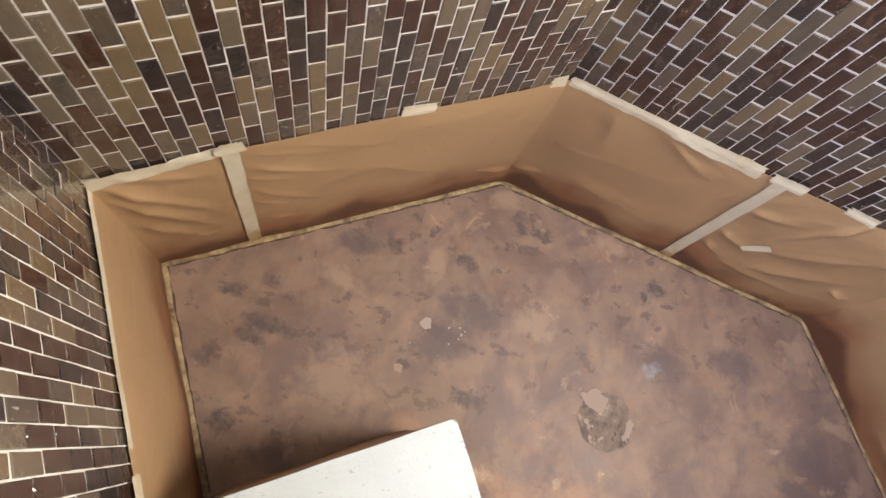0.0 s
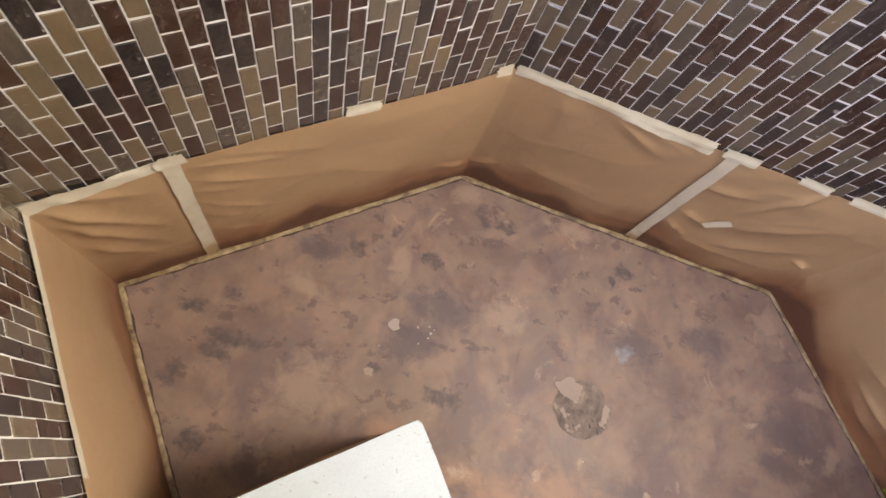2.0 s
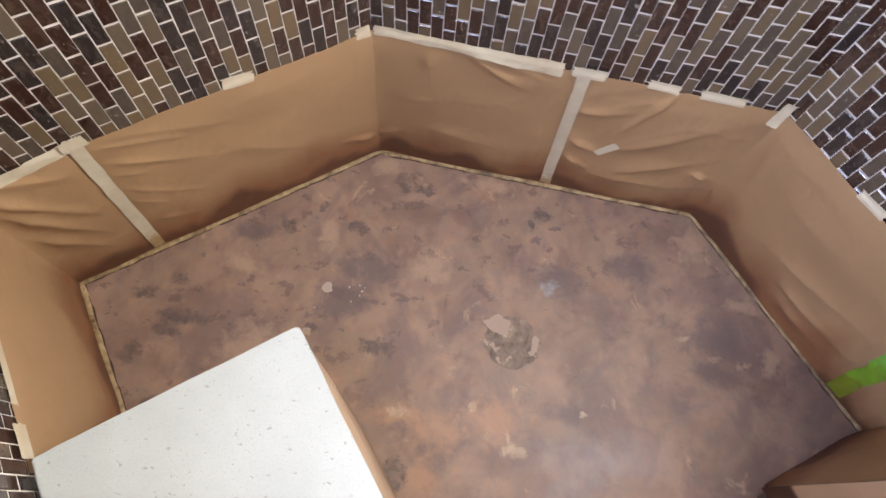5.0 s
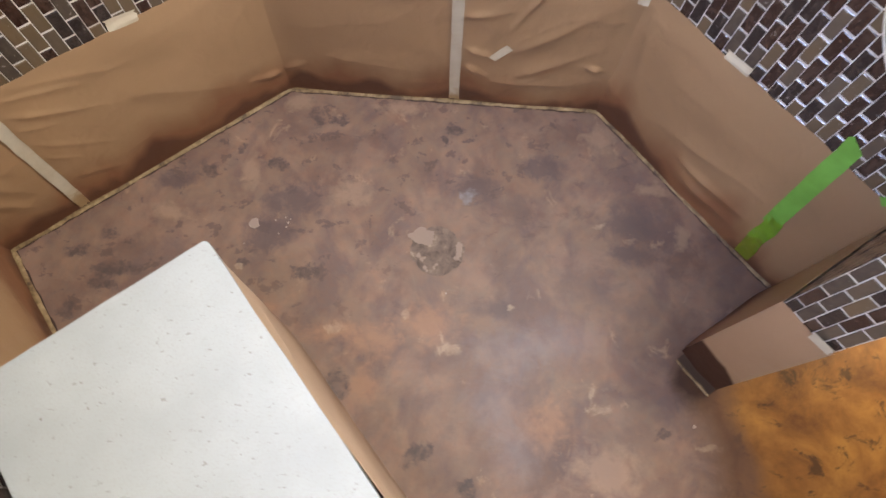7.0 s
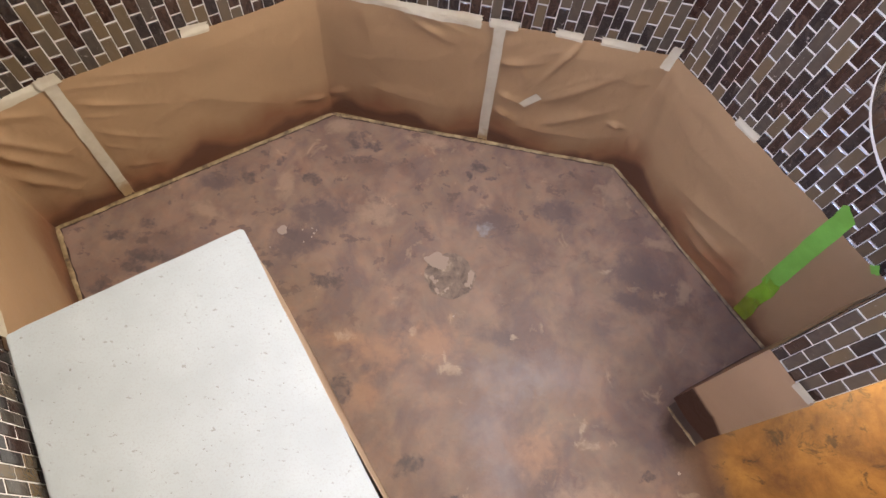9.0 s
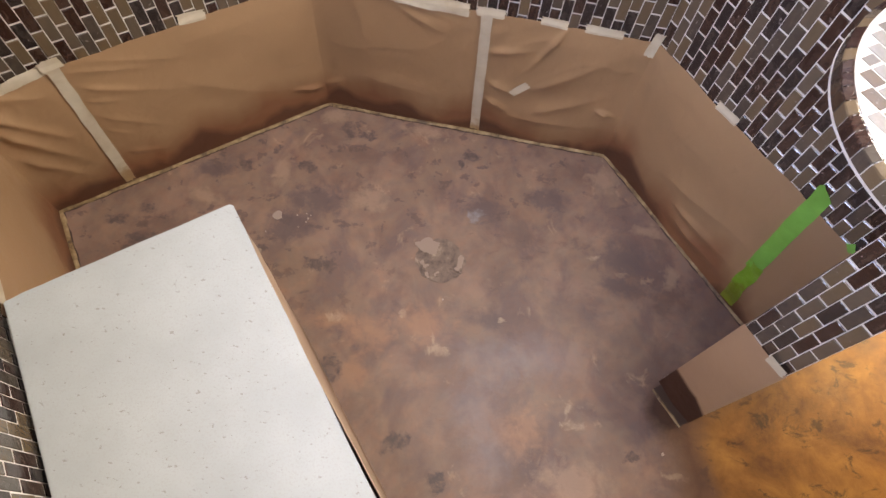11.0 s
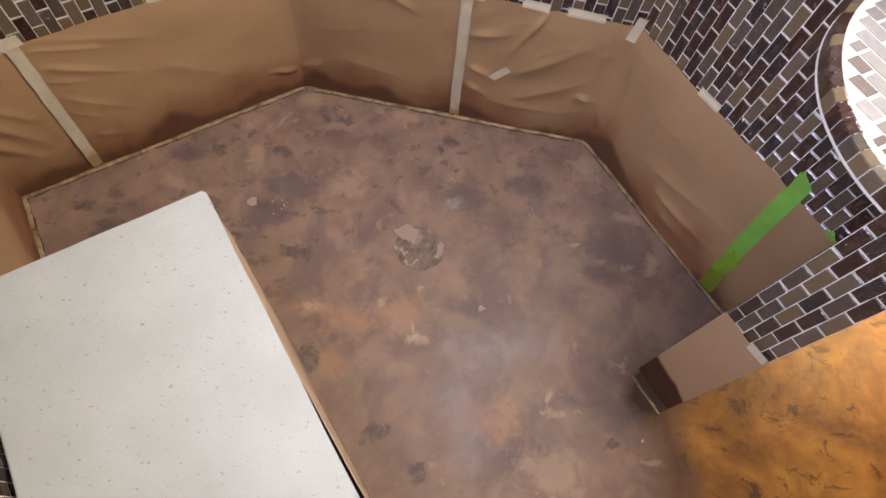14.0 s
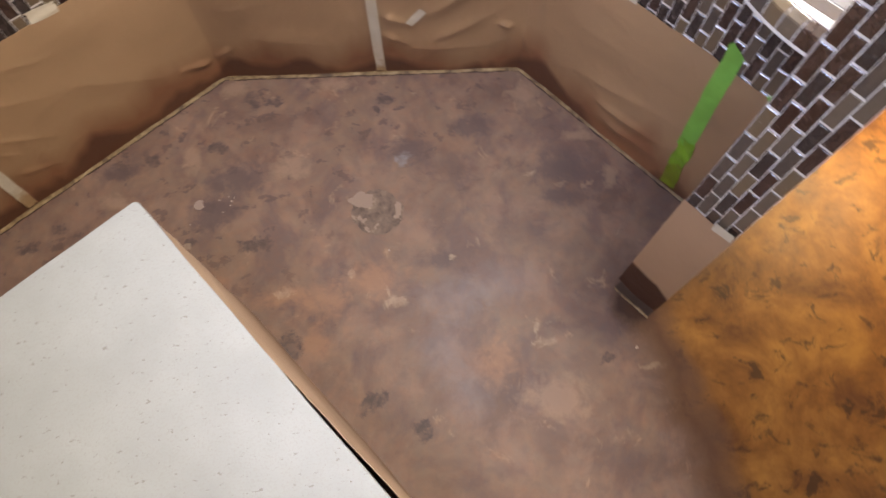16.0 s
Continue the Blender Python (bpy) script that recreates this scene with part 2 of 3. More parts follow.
# stains: x, y, radius x, radius y
SLATE_FLAKES = [(-0.806, 0.757, 0.034, 0.020), (-0.745, 0.795, 0.028, 0.018), (-0.808, 0.622, 0.020, 0.024), (-0.717, 0.515, 0.030, 0.028),
                (-0.711, 0.713, 0.065, 0.022), (-0.745, 0.682, 0.026, 0.018), (-0.533, 0.965, 0.036, 0.022), (-0.476, 1.019, 0.012, 0.020),
                (-0.383, 0.985, 0.022, 0.026), (-0.303, 1.118, 0.022, 0.040), (-0.245, 1.105, 0.026, 0.022), (-0.429, 0.735, 0.018, 0.018),
                (-0.290, 0.715, 0.040, 0.020), (0.045, 1.091, 0.030, 0.014), (0.020, 1.060, 0.012, 0.012), (0.075, 1.062, 0.012, 0.010),
                (-0.209, 0.462, 0.030, 0.036), (-0.044, 0.328, 0.034, 0.024), (0.060, 0.258, 0.026, 0.024), (0.479, 0.372, 0.024, 0.014)]
DARK_CLOUDS = [(-0.333, 0.889, 0.085, 0.065), (-0.390, 0.800, 0.070, 0.050), (0.441, 0.850, 0.095, 0.060), (0.134, 0.640, 0.055, 0.030), (0.247, 0.986, 0.075, 0.035),
               (0.445, 0.770, 0.060, 0.035), (-0.600, 0.486, 0.060, 0.030), (0.09, 0.93, 0.080, 0.045), (-0.62, 0.94, 0.075, 0.024)]
TAN_CLOUDS = [(-0.341, 1.155, 0.045, 0.030), (-0.440, 0.955, 0.032, 0.050), (-0.623, 0.851, 0.060, 0.030), (-0.204, 0.919, 0.060, 0.045), (-0.095, 1.150, 0.080, 0.022),
              (0.400, 1.070, 0.055, 0.045), (0.514, 0.935, 0.050, 0.022), (0.575, 0.810, 0.030, 0.040), (0.352, 0.300, 0.090, 0.060), (-0.551, 0.660, 0.090, 0.070)]
ORANGE_CLOUDS = [(-0.236, 0.580, 0.070, 0.035), (-0.140, 0.560, 0.075, 0.050), (-0.020, 0.600, 0.080, 0.060), (-0.153, 0.467, 0.040, 0.050), (0.240, 0.396, 0.060, 0.075), (-0.381, 0.625, 0.070, 0.030)]
# bluish window sheen on the floor, mixed in as colour
BLUE_SHEEN = [(0.150, 0.540, 0.110, 0.075), (0.125, 0.430, 0.075, 0.100), (0.27, 0.56, 0.120, 0.070), (0.165, 0.330, 0.060, 0.070)]
PALE_FLECKS = [(0.352, 0.418, 0.034, 0.014), (0.335, 0.445, 0.010, 0.016), (0.021, 0.540, 0.028, 0.016), (0.012, 0.570, 0.006, 0.020), (0.376, 0.844, 0.018, 0.011), (0.573, 0.345, 0.024, 0.010),
               (0.168, 0.640, 0.010, 0.007), (-0.071, 0.625, 0.009, 0.013), (-0.439, 0.722, 0.012, 0.008), (-0.232, 0.590, 0.028, 0.016)]
# colour, amount, raggedness, edge
STAINS_AND_SHADING = [(DARK_CLOUDS, (0.092, 0.068, 0.070), 0.70, 0.9, 1.5), (TAN_CLOUDS, (0.300, 0.205, 0.150), 0.62, 1.0, 1.6), (ORANGE_CLOUDS, (0.310, 0.172, 0.108), 0.66, 1.0, 1.3),
          (BLUE_SHEEN, (0.215, 0.185, 0.192), 0.55, 0.6, 0.9), (SLATE_FLAKES, (0.074, 0.057, 0.057), 0.95, 1.05, 2.3), (PALE_FLECKS, (0.400, 0.300, 0.220), 0.62, 1.3, 2.1),
          # last entry: shade at the wall end's foot, painted into the floor colour
          ([(0.068, 0.910, 0.026, 0.017)], (0.30, 0.30, 0.34), 0.50, 1.3, 2.1), ([(0.556, 0.476, 0.062, 0.072)], (0.038, 0.020, 0.015), 0.92, 0.3, 1.6)]


def stone_top():
    n = Nodes("white_stone")
    v = n.coords()
    cloud, grain = n.noise(v, 9, 5, 0.55), n.noise(v, 330, 3, 0.6)
    base = n.mix(n.grey(cloud, 0.3, 0.75), (0.408, 0.432, 0.426), (0.342, 0.362, 0.355))
    base = n.mix(n.math("MULTIPLY", n.grey(grain, 0.5, 0.72), 0.45), base, (0.33, 0.315, 0.29))
    pits = n.noise(n.coords((1, 1.6, 1)), 85, 3, 0.6)
    holes = n.noise(v, 130, 2, 0.5)
    pit = n.math("MAXIMUM", n.math("MULTIPLY", n.grey(pits, 0.655, 0.69), 0.7), n.grey(holes, 0.755, 0.775))
    n.colour(n.mix(n.math("MULTIPLY", pit, 0.8), base, (0.20, 0.17, 0.14)))
    n.put("Roughness", 0.5)
    n.bump(n.math("SUBTRACT", n.math("MULTIPLY", grain, 0.3), pit), 0.3, 0.0012)
    return n.mat


def edging_material():
    n = Nodes("stained_edging")
    v = n.coords()
    base = n.ramp(n.noise(v, 24, 8, 0.68, 0.3), [(0.38, (0.075, 0.043, 0.022)), (0.50, (0.21, 0.14, 0.065)), (0.68, (0.38, 0.28, 0.155))])
    n.colour(base)
    n.put("Roughness", 0.55)
    n.bump(n.noise(v, 180, 4), 0.4, 0.002)
    return n.mat


def mortar():
    n = Nodes("drain_mortar")
    v = n.coords()
    a = n.noise(v, 40, 8, 0.68, 0.4)
    n.colour(n.ramp(a, [(0.33, (0.070, 0.048, 0.038)), (0.46, (0.140, 0.098, 0.074)), (0.58, (0.175, 0.122, 0.094)), (0.7, (0.32, 0.24, 0.18))]))
    n.put("Roughness", 0.7)
    n.bump(a, 0.9, 0.004)
    return n.mat


def plain(name, tint, rough=0.7, grain=60.0, depth=0.15):
    n = Nodes(name)
    v = n.coords()
    a, b = n.noise(v, 3, 4), n.noise(v, grain, 4)
    n.colour(n.mix(n.grey(a, 0.3, 0.7), tint, tuple(c * 0.88 for c in tint)))
    n.put("Roughness", rough)
    n.bump(b, depth, 0.002)
    return n.mat


def glowing(name, tint, strength):
    n = Nodes(name)
    n.colour(tint)
    n.put("Emission Color", tint)
    n.put("Emission Strength", strength)
    return n.mat


TILE, TILE_FAR = glass_tile("brown_glass_tile", False), glass_tile("brown_glass_tile_joined", True)
SHELF_GLARE_TILE = glass_tile("glare_glass_tile", False, True)
GROUT, FLOOR, STONE = grout(), stained_floor(), stone_top()
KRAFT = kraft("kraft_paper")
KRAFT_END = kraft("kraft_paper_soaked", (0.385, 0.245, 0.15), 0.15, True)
# lit copy of the kraft paper: lamplight on the bench front raised its tint
KRAFT_BENCH_LIT = kraft("kraft_paper_bench_lit", (0.50, 0.36, 0.25), 0.4)
MASKING = tape_material("cream_masking_tape", (0.56, 0.50, 0.385))
GREEN = tape_material("green_painters_tape", (0.19, 0.48, 0.075), (0.20, 0.25, 0.015), 0.5, 0.26)
GREEN_WET = tape_material("soaked_green_tape", (0.20, 0.40, 0.03), (0.16, 0.17, 0.012), 0.35, 0.20)
EDGING = edging_material()
DARK_BROWN = plain("dark_brown_strip", (0.045, 0.022, 0.014), 0.5, 120.0, 0.3)
PLASTER = plain("painted_plaster", (0.74, 0.71, 0.67), 0.85)
CEILING = plain("ceiling_paint", (0.8, 0.79, 0.77), 0.9)
PATCH = mortar()
TANPLASTER = plain("tan_filler", (0.290, 0.215, 0.172), 0.8, 120.0, 0.5)
SPECK = plain("white_paint_drop", (0.33, 0.255, 0.22), 0.35, 150.0, 0.4)
WHITE_TRIM = plain("white_trim", (0.78, 0.77, 0.74), 0.5)
GLOW = glowing("lamp_diffuser", (1.0, 0.94, 0.86), 6.0)
GLASS_SKY = glowing("window_sky", (0.95, 0.98, 1.0), 2.5)
WARMGLOW = glowing("warm_lamp_diffuser", (1.0, 0.7, 0.35), 8.0)


# ---- building helpers ----
def mesh_object(name, bm, material, parent=None, label="", smooth=False):
    me = bpy.data.meshes.new(name)
    bmesh.ops.recalc_face_normals(bm, faces=bm.faces)
    bm.to_mesh(me)
    bm.free()
    me.materials.append(material)
    if smooth:
        for p in me.polygons:
            p.use_smooth = True
    ob = new(name, me)
    if parent:
        ob.parent = parent
    if label:
        ob["label"] = label
    return ob


def part(name, bm, material, parent, label="", smooth=False):
    return mesh_object(name, bm, material, parent, label, smooth)


def prism(points, z0, z1, bevel=0.0, segments=2):
    """An upright prism over a plan outline."""
    bm = bmesh.new()
    low = [bm.verts.new((x, y, z0)) for x, y in points]
    high = [bm.verts.new((x, y, z1)) for x, y in points]
    n = len(points)
    bm.faces.new(low[::-1])
    bm.faces.new(high)
    for i in range(n):
        bm.faces.new((low[i], low[(i + 1) % n], high[(i + 1) % n], high[i]))
    if bevel:
        bmesh.ops.bevel(bm, geom=bm.edges[:], offset=bevel, segments=segments, affect="EDGES")
    return bm


def thing(name, label, category, group="", at=(0, 0, 0)):
    ob = tagged(new(name), label, category, group)
    ob.location = at
    return ob


# ---- plan ----
A, B, C, D, E = (Vector(p) for p in ((-0.965, 0.755), (-0.374, 1.206), (0.401, 1.164), (0.774, 0.696), (0.546, 0.548)))
U, V = (B - A).normalized(), Vector(((B - A).y, -(B - A).x)).normalized()
THICK = 0.101
F = E + V * THICK
L = A + V * 1.2 - U * 0.04
PAPER_TOP, WALL_TOP = 0.411, 2.36


class Face:
    """A wall face from p to q, seen from the side to which the room lies (right of p to q)."""

    def __init__(self, p, q):
        self.p, self.q = Vector(p), Vector(q)
        self.d = (self.q - self.p)
        self.length = self.d.length
        self.d.normalize()
        self.n = Vector((self.d.y, -self.d.x))
        self.matrix = Matrix(((self.d.x, self.n.x, 0, self.p.x), (self.d.y, self.n.y, 0, self.p.y), (0, 0, 1, 0), (0, 0, 0, 1)))

    def at(self, s, out, z):
        p = self.p + self.d * s + self.n * out
        return Vector((p.x, p.y, z))


FACES = {"left": Face(L, A), "back": Face(A, B), "cut": Face(B, C), "side": Face(C, D), "stub": Face(D, E), "end": Face(E, F)}


# ---- setting ----
bm = prism([(-2.2, -1.9), (2.6, -1.9), (2.6, 2.2), (-2.2, 2.2)], -0.12, 0.0)
floor = tagged(mesh_object("floor", bm, FLOOR), "mottled brown and mauve acid-stained concrete floor, amber outside the shower", "floor", kind="structure")
bm = prism([(-2.2, -1.9), (2.6, -1.9), (2.6, 2.2), (-2.2, 2.2)], 2.36, 2.46)
tagged(mesh_object("ceiling", bm, CEILING), "plain white painted ceiling", "ceiling", kind="structure")
OUT = 0.118


def outset(a, b, amount):
    n = (b - a).normalized()
    return Vector((-n.y, n.x)) * amount


def wall(name, pts, label, material=GROUT, z1=WALL_TOP):
    return tagged(mesh_object(name, prism([tuple(p) for p in pts], 0.0, z1), material), label, "wall", kind="structure")


def corner(p, q, r, amount):
    """The outer corner of a wall that turns at q."""
    o1, o2 = outset(p, q, amount), outset(q, r, amount)
    d1, d2 = (q - p).normalized(), (r - q).normalized()
    den = d1.x * d2.y - d1.y * d2.x
    diff = (q + o2) - (q + o1)
    t = (diff.x * d2.y - diff.y * d2.x) / den
    return q + o1 + d1 * t


Ao, Bo, Co = corner(L, A, B, OUT), corner(A, B, C, OUT), corner(B, C, D, OUT)
Do = D + outset(C, D, OUT) + (D - C).normalized() * THICK
TILED = "wall of small upright brown glass mosaic tiles with pale grout"
WALLS = {
    "left": wall("wall_left", [L, A, Ao, L + outset(L, A, OUT)], TILED, z1=1.36),
    "back": wall("wall_back", [A, B, Bo, Ao], TILED),
    "cut": wall("wall_cut_corner", [B, C, Co, Bo], TILED),
    "side": wall("wall_side", [C, D, D + outset(C, D, OUT), Co], TILED, z1=1.36),
    "stub": wall("wall_stub", [D, E, F, Do, D + outset(C, D, OUT)], TILED),
}


left_dir, left_out = (A - L).normalized(), outset(L, A, OUT)
W2, W3 = L + left_dir * 0.15, L + left_dir * 0.65
for nm, z0, z1, pts in (("wall_left_jamb", 1.36, 2.09, [L, W2, W2 + left_out, L + left_out]), ("wall_left_jamb_far", 1.36, 2.09, [W3, A, Ao, W3 + left_out]),
                        ("wall_left_head", 2.09, 2.36, [L, A, Ao, L + left_out])):
    tagged(mesh_object(nm, prism([tuple(p) for p in pts], z0, z1), GROUT), "pale plastered wall above the tiles", "wall", kind="structure")
side_dir, side_out = (D - C).normalized(), outset(C, D, OUT)
W0, W1 = C + side_dir * 0.10, C + side_dir * 0.46
for nm, z0, z1, pts in (("wall_side_jamb", 1.36, 2.09, [C, W0, W0 + side_out, Co]), ("wall_side_jamb_far", 1.36, 2.09, [W1, D, D + side_out, W1 + side_out]),
                        ("wall_side_head", 2.09, 2.36, [C, D, D + side_out, Co])):
    tagged(mesh_object(nm, prism([tuple(p) for p in pts], z0, z1), GROUT), "pale plastered wall above the tiles", "wall", kind="structure")


def box_wall(name, x0, y0, x1, y1, z0=0.0, z1=2.36):
    bm = prism([(x0, y0), (x1, y0), (x1, y1), (x0, y1)], z0, z1)
    return tagged(mesh_object(name, bm, PLASTER), "plain beige plastered wall of the bathroom", "wall", kind="structure")


box_wall("wall_north", -2.2, 2.1, 2.6, 2.2)
box_wall("wall_west", -2.2, -1.9, -2.1, 2.1)
box_wall("wall_east_north", 2.5, -0.2, 2.6, 2.1)
box_wall("wall_east_south", 2.5, -1.9, 2.6, -1.4)
box_wall("wall_east_sill", 2.5, -1.4, 2.6, -0.2, 0.0, 0.9)
box_wall("wall_east_head", 2.5, -1.4, 2.6, -0.2, 2.15, 2.36)
box_wall("wall_south_west", -2.1, -1.9, -1.4, -1.8)
box_wall("wall_south_east", -0.2, -1.9, 2.5, -1.8)
box_wall("wall_south_sill", -1.4, -1.9, -0.2, -1.8, 0.0, 0.9)
box_wall("wall_south_head", -1.4, -1.9, -0.2, -1.8, 2.15, 2.36)

# ---- window and lamps behind the camera ----
def window(name, m, label):
    """A casement 1.2 wide and 1.25 high in a wall opening; m puts its sill's middle."""
    ob = tagged(new(name), label, "window", kind="structure")
    ob.matrix_world = m
    for x0, x1, z0, z1 in ((-0.6, -0.55, 0, 1.25), (0.55, 0.6, 0, 1.25), (-0.55, 0.55, 0, 0.05), (-0.55, 0.55, 1.2, 1.25), (-0.02, 0.02, 0.05, 1.2)):
        part("window_frame", prism([(x0, -0.03), (x1, -0.03), (x1, 0.03), (x0, 0.03)], z0, z1, 0.004), WHITE_TRIM, ob)
    sky = mesh_object("backdrop", prism([(-0.7, -0.16), (0.7, -0.16), (0.7, -0.14), (-0.7, -0.14)], -0.1, 1.35), GLASS_SKY)
    sky.matrix_world = m
    tagged(sky, "bright hazy sky outside the window", "sky", kind="structure")


# both windows are unseen, added to go with the fill lamps
window("window_1", pose(-0.80, -1.86, 0.9), "unseen white framed bathroom window, added for fill daylight")
window("window_2", pose(2.56, -0.8, 0.9, 0, 0, 90), "unseen white framed bathroom window, added for fill daylight")


def high_window(name, face, a, b):
    """A small fixed light high in a tiled wall, from a to b along it."""
    ob = tagged(new(name), "small fixed window high in the tiled wall", "window", kind="structure")
    for s0, s1, z0, z1 in ((a, a + 0.025, 1.36, 2.09), (b - 0.025, b, 1.36, 2.09), (a + 0.025, b - 0.025, 1.36, 1.385), (a + 0.025, b - 0.025, 2.065, 2.09)):
        pts = [face.at(s, o, 0) for s, o in ((s0, -0.05), (s1, -0.05), (s1, -0.02), (s0, -0.02))]
        part("window_frame", prism([(p.x, p.y) for p in pts], z0, z1), WHITE_TRIM, ob)
    pts = [face.at(s, o, 0) for s, o in ((a - 0.04, -0.16), (b + 0.04, -0.16), (b + 0.04, -0.14), (a - 0.04, -0.14))]
    sky = mesh_object("backdrop", prism([(p.x, p.y) for p in pts], 1.30, 2.15), GLASS_SKY)
    tagged(sky, "bright hazy sky outside the window", "sky", kind="structure")


high_window("window_3", FACES["side"], 0.10, 0.46)
high_window("window_4", FACES["left"], 0.15, 0.65)


def disc_points(cx, cy, r, n, rag=0.0, seed=0.0, squash=1.0):
    pts = []
    for i in range(n):
        a = 2 * math.pi * i / n
        k = r * (1 + rag * (noise.noise((math.cos(a) * 1.7 + seed, math.sin(a) * 1.7, seed)) + 0.5 * noise.noise((math.cos(a) * 5 + seed, math.sin(a) * 5, seed + 3))))
        pts.append((cx + k * math.cos(a), cy + k * squash * math.sin(a)))
    return pts


lamp = thing("ceiling_lamp", "small recessed white ceiling lamp over the shower, lit", "ceiling lamp", at=(*LAMP_XY, 2.36))
part("frame", prism(disc_points(0, 0, 0.13, 32), -0.010, -0.001, 0.003), WHITE_TRIM, lamp)
part("diffuser", prism(disc_points(0, 0, 0.105, 32), -0.018, -0.0105, 0.003), GLOW, lamp)
lamp = thing("pendant_lamp", "small warm white pendant lamp, lit", "pendant lamp", at=(1.36, 0.90, 0.535))
part("shade", prism(disc_points(0, 0, 0.13, 24), 0.0, 0.05, 0.008), WHITE_TRIM, lamp)
part("cord", prism(disc_points(0, 0, 0.004, 8), 0.05, 1.825), WHITE_TRIM, lamp)


# ---- bench ----
BENCH_BACK, BENCH_WIDE, BENCH_LONG, BENCH_TOP = 0.452, 0.394, 0.74, 0.410


def bench_point(along, across):
    p = A + V * (BENCH_BACK + along) + U * across
    return (p.x, p.y)


bench = thing("shower_bench", "built-in shower bench with a pale limestone top", "bench")
bm = prism([bench_point(0.013, -0.014), bench_point(BENCH_LONG - 0.01, -0.030), bench_point(BENCH_LONG - 0.01, BENCH_WIDE - 0.030), bench_point(0.013, BENCH_WIDE - 0.030)], 0.0, BENCH_TOP - 0.031)
part("base", bm, PLASTER, bench)
r = 0.006
outline = [bench_point(0.0, 0.0), bench_point(BENCH_LONG, -0.026), bench_point(BENCH_LONG, BENCH_WIDE)]
for i in range(28):
    s = BENCH_LONG * (1 - i / 28)
    if s > 0.03:
        outline.append(bench_point(s, BENCH_WIDE + 0.0016 * noise.noise((s * 9, 0.3, 0))))
for i in range(6):
    a = math.pi / 2 * i / 5
    outline.append(bench_point(r - r * math.sin(a), BENCH_WIDE - r + r * math.cos(a)))
for i in range(1, 14):
    c = (BENCH_WIDE - 0.02) * (1 - i / 14)
    outline.append(bench_point(0.0012 * noise.noise((c * 14, 4.3, 0)), c + 0.006))
part("seat_slab", prism(outline, BENCH_TOP - 0.03, BENCH_TOP, 0.003, 2), STONE, bench, "pale limestone slab with fine pits and chipped edges")

# ---- masking paper ----
def sheet(rows, back):
    """A thin sheet over a grid of points: smooth face and back, and a crisp cut edge. back: the way to its rear side."""
    bm = bmesh.new()
    n, m = len(rows) - 1, len(rows[0]) - 1
    sides = []
    for shift in (Vector((0, 0, 0)), back):
        sides.append([[bm.verts.new(p + shift) for p in row] for row in rows])
    for k, grid in enumerate(sides):
        for i in range(n):
            for j in range(m):
                quad = (grid[i][j], grid[i + 1][j], grid[i + 1][j + 1], grid[i][j + 1])
                bm.faces.new(quad if k else quad[::-1]).smooth = True
    loop = [rows[0][j] for j in range(m)] + [rows[i][m] for i in range(n)] + [rows[n][j] for j in range(m, 0, -1)] + [rows[i][0] for i in range(n, 0, -1)]
    for a, b in zip(loop, loop[1:] + loop[:1]):
        bm.faces.new([bm.verts.new(p) for p in (a, b, b + back, a + back)])
    return bm



SHEETS = {}


def ridge(s, z, sa, za, sb, zb, amp, width):
    dx, dz = sb - sa, zb - za
    t = ((s - sa) * dx + (z - za) * dz) / (dx * dx + dz * dz)
    t = min(1.0, max(0.0, t))
    d = math.hypot(s - sa - t * dx, z - za - t * dz)
    return amp * 0.85 * (0.65 * math.exp(-1.5 * d / width) + 0.35 * math.exp(-(d / width) ** 2)) * min(1.0, (1 - t) * 1.5) * min(1.0, 0.4 + 4 * t) * (1 + 0.35 * noise.noise((sa * 31, za * 31, t * 4)))


def sheet_out(spec, s, z):
    base = 0.005 + 0.0035 * (noise.noise((s * 7 + spec["seed"], z * 7, spec["seed"])) + 0.5)
    base += 0.0012 * noise.noise((s * 19, z * 26 + spec["seed"], 1.3)) * spec["rumple"]
    crease = 1 - 2.2 * abs(noise.noise((s * 6.5 + spec["seed"] * 3, z * 9.0 - s * 3, 2.7)))
    base += 0.0012 * max(0.0, crease) ** 5 * spec["rumple"]
    for fold in spec["folds"]:
        base += ridge(s, z, *fold)
    d0, d1 = max(0.0, 1 - (s - spec["s0"]) / 0.045), max(0.0, 1 - (spec["s1"] - s) / 0.045)
    round_off = 0.007 * (spec["corners"][0] * d0 ** 2 + spec["corners"][1] * d1 ** 2) * min(1.0, max(0.0, (spec["z1"] - z) / 0.03))
    ends = min(1.0, min(s - spec["s0"] + 0.004, spec["s1"] - s + 0.004) / 0.05)
    top = min(1.0, max(0.0, (spec["z1"] - z) / 0.05))
    out = 0.003 + (base - 0.003) * max(0.12, ends) * (0.2 + 0.8 * top)
    return out + 0.003 * max(0.0, 1 - z / 0.035) ** 2 + spec["bulge"](s, z) + round_off


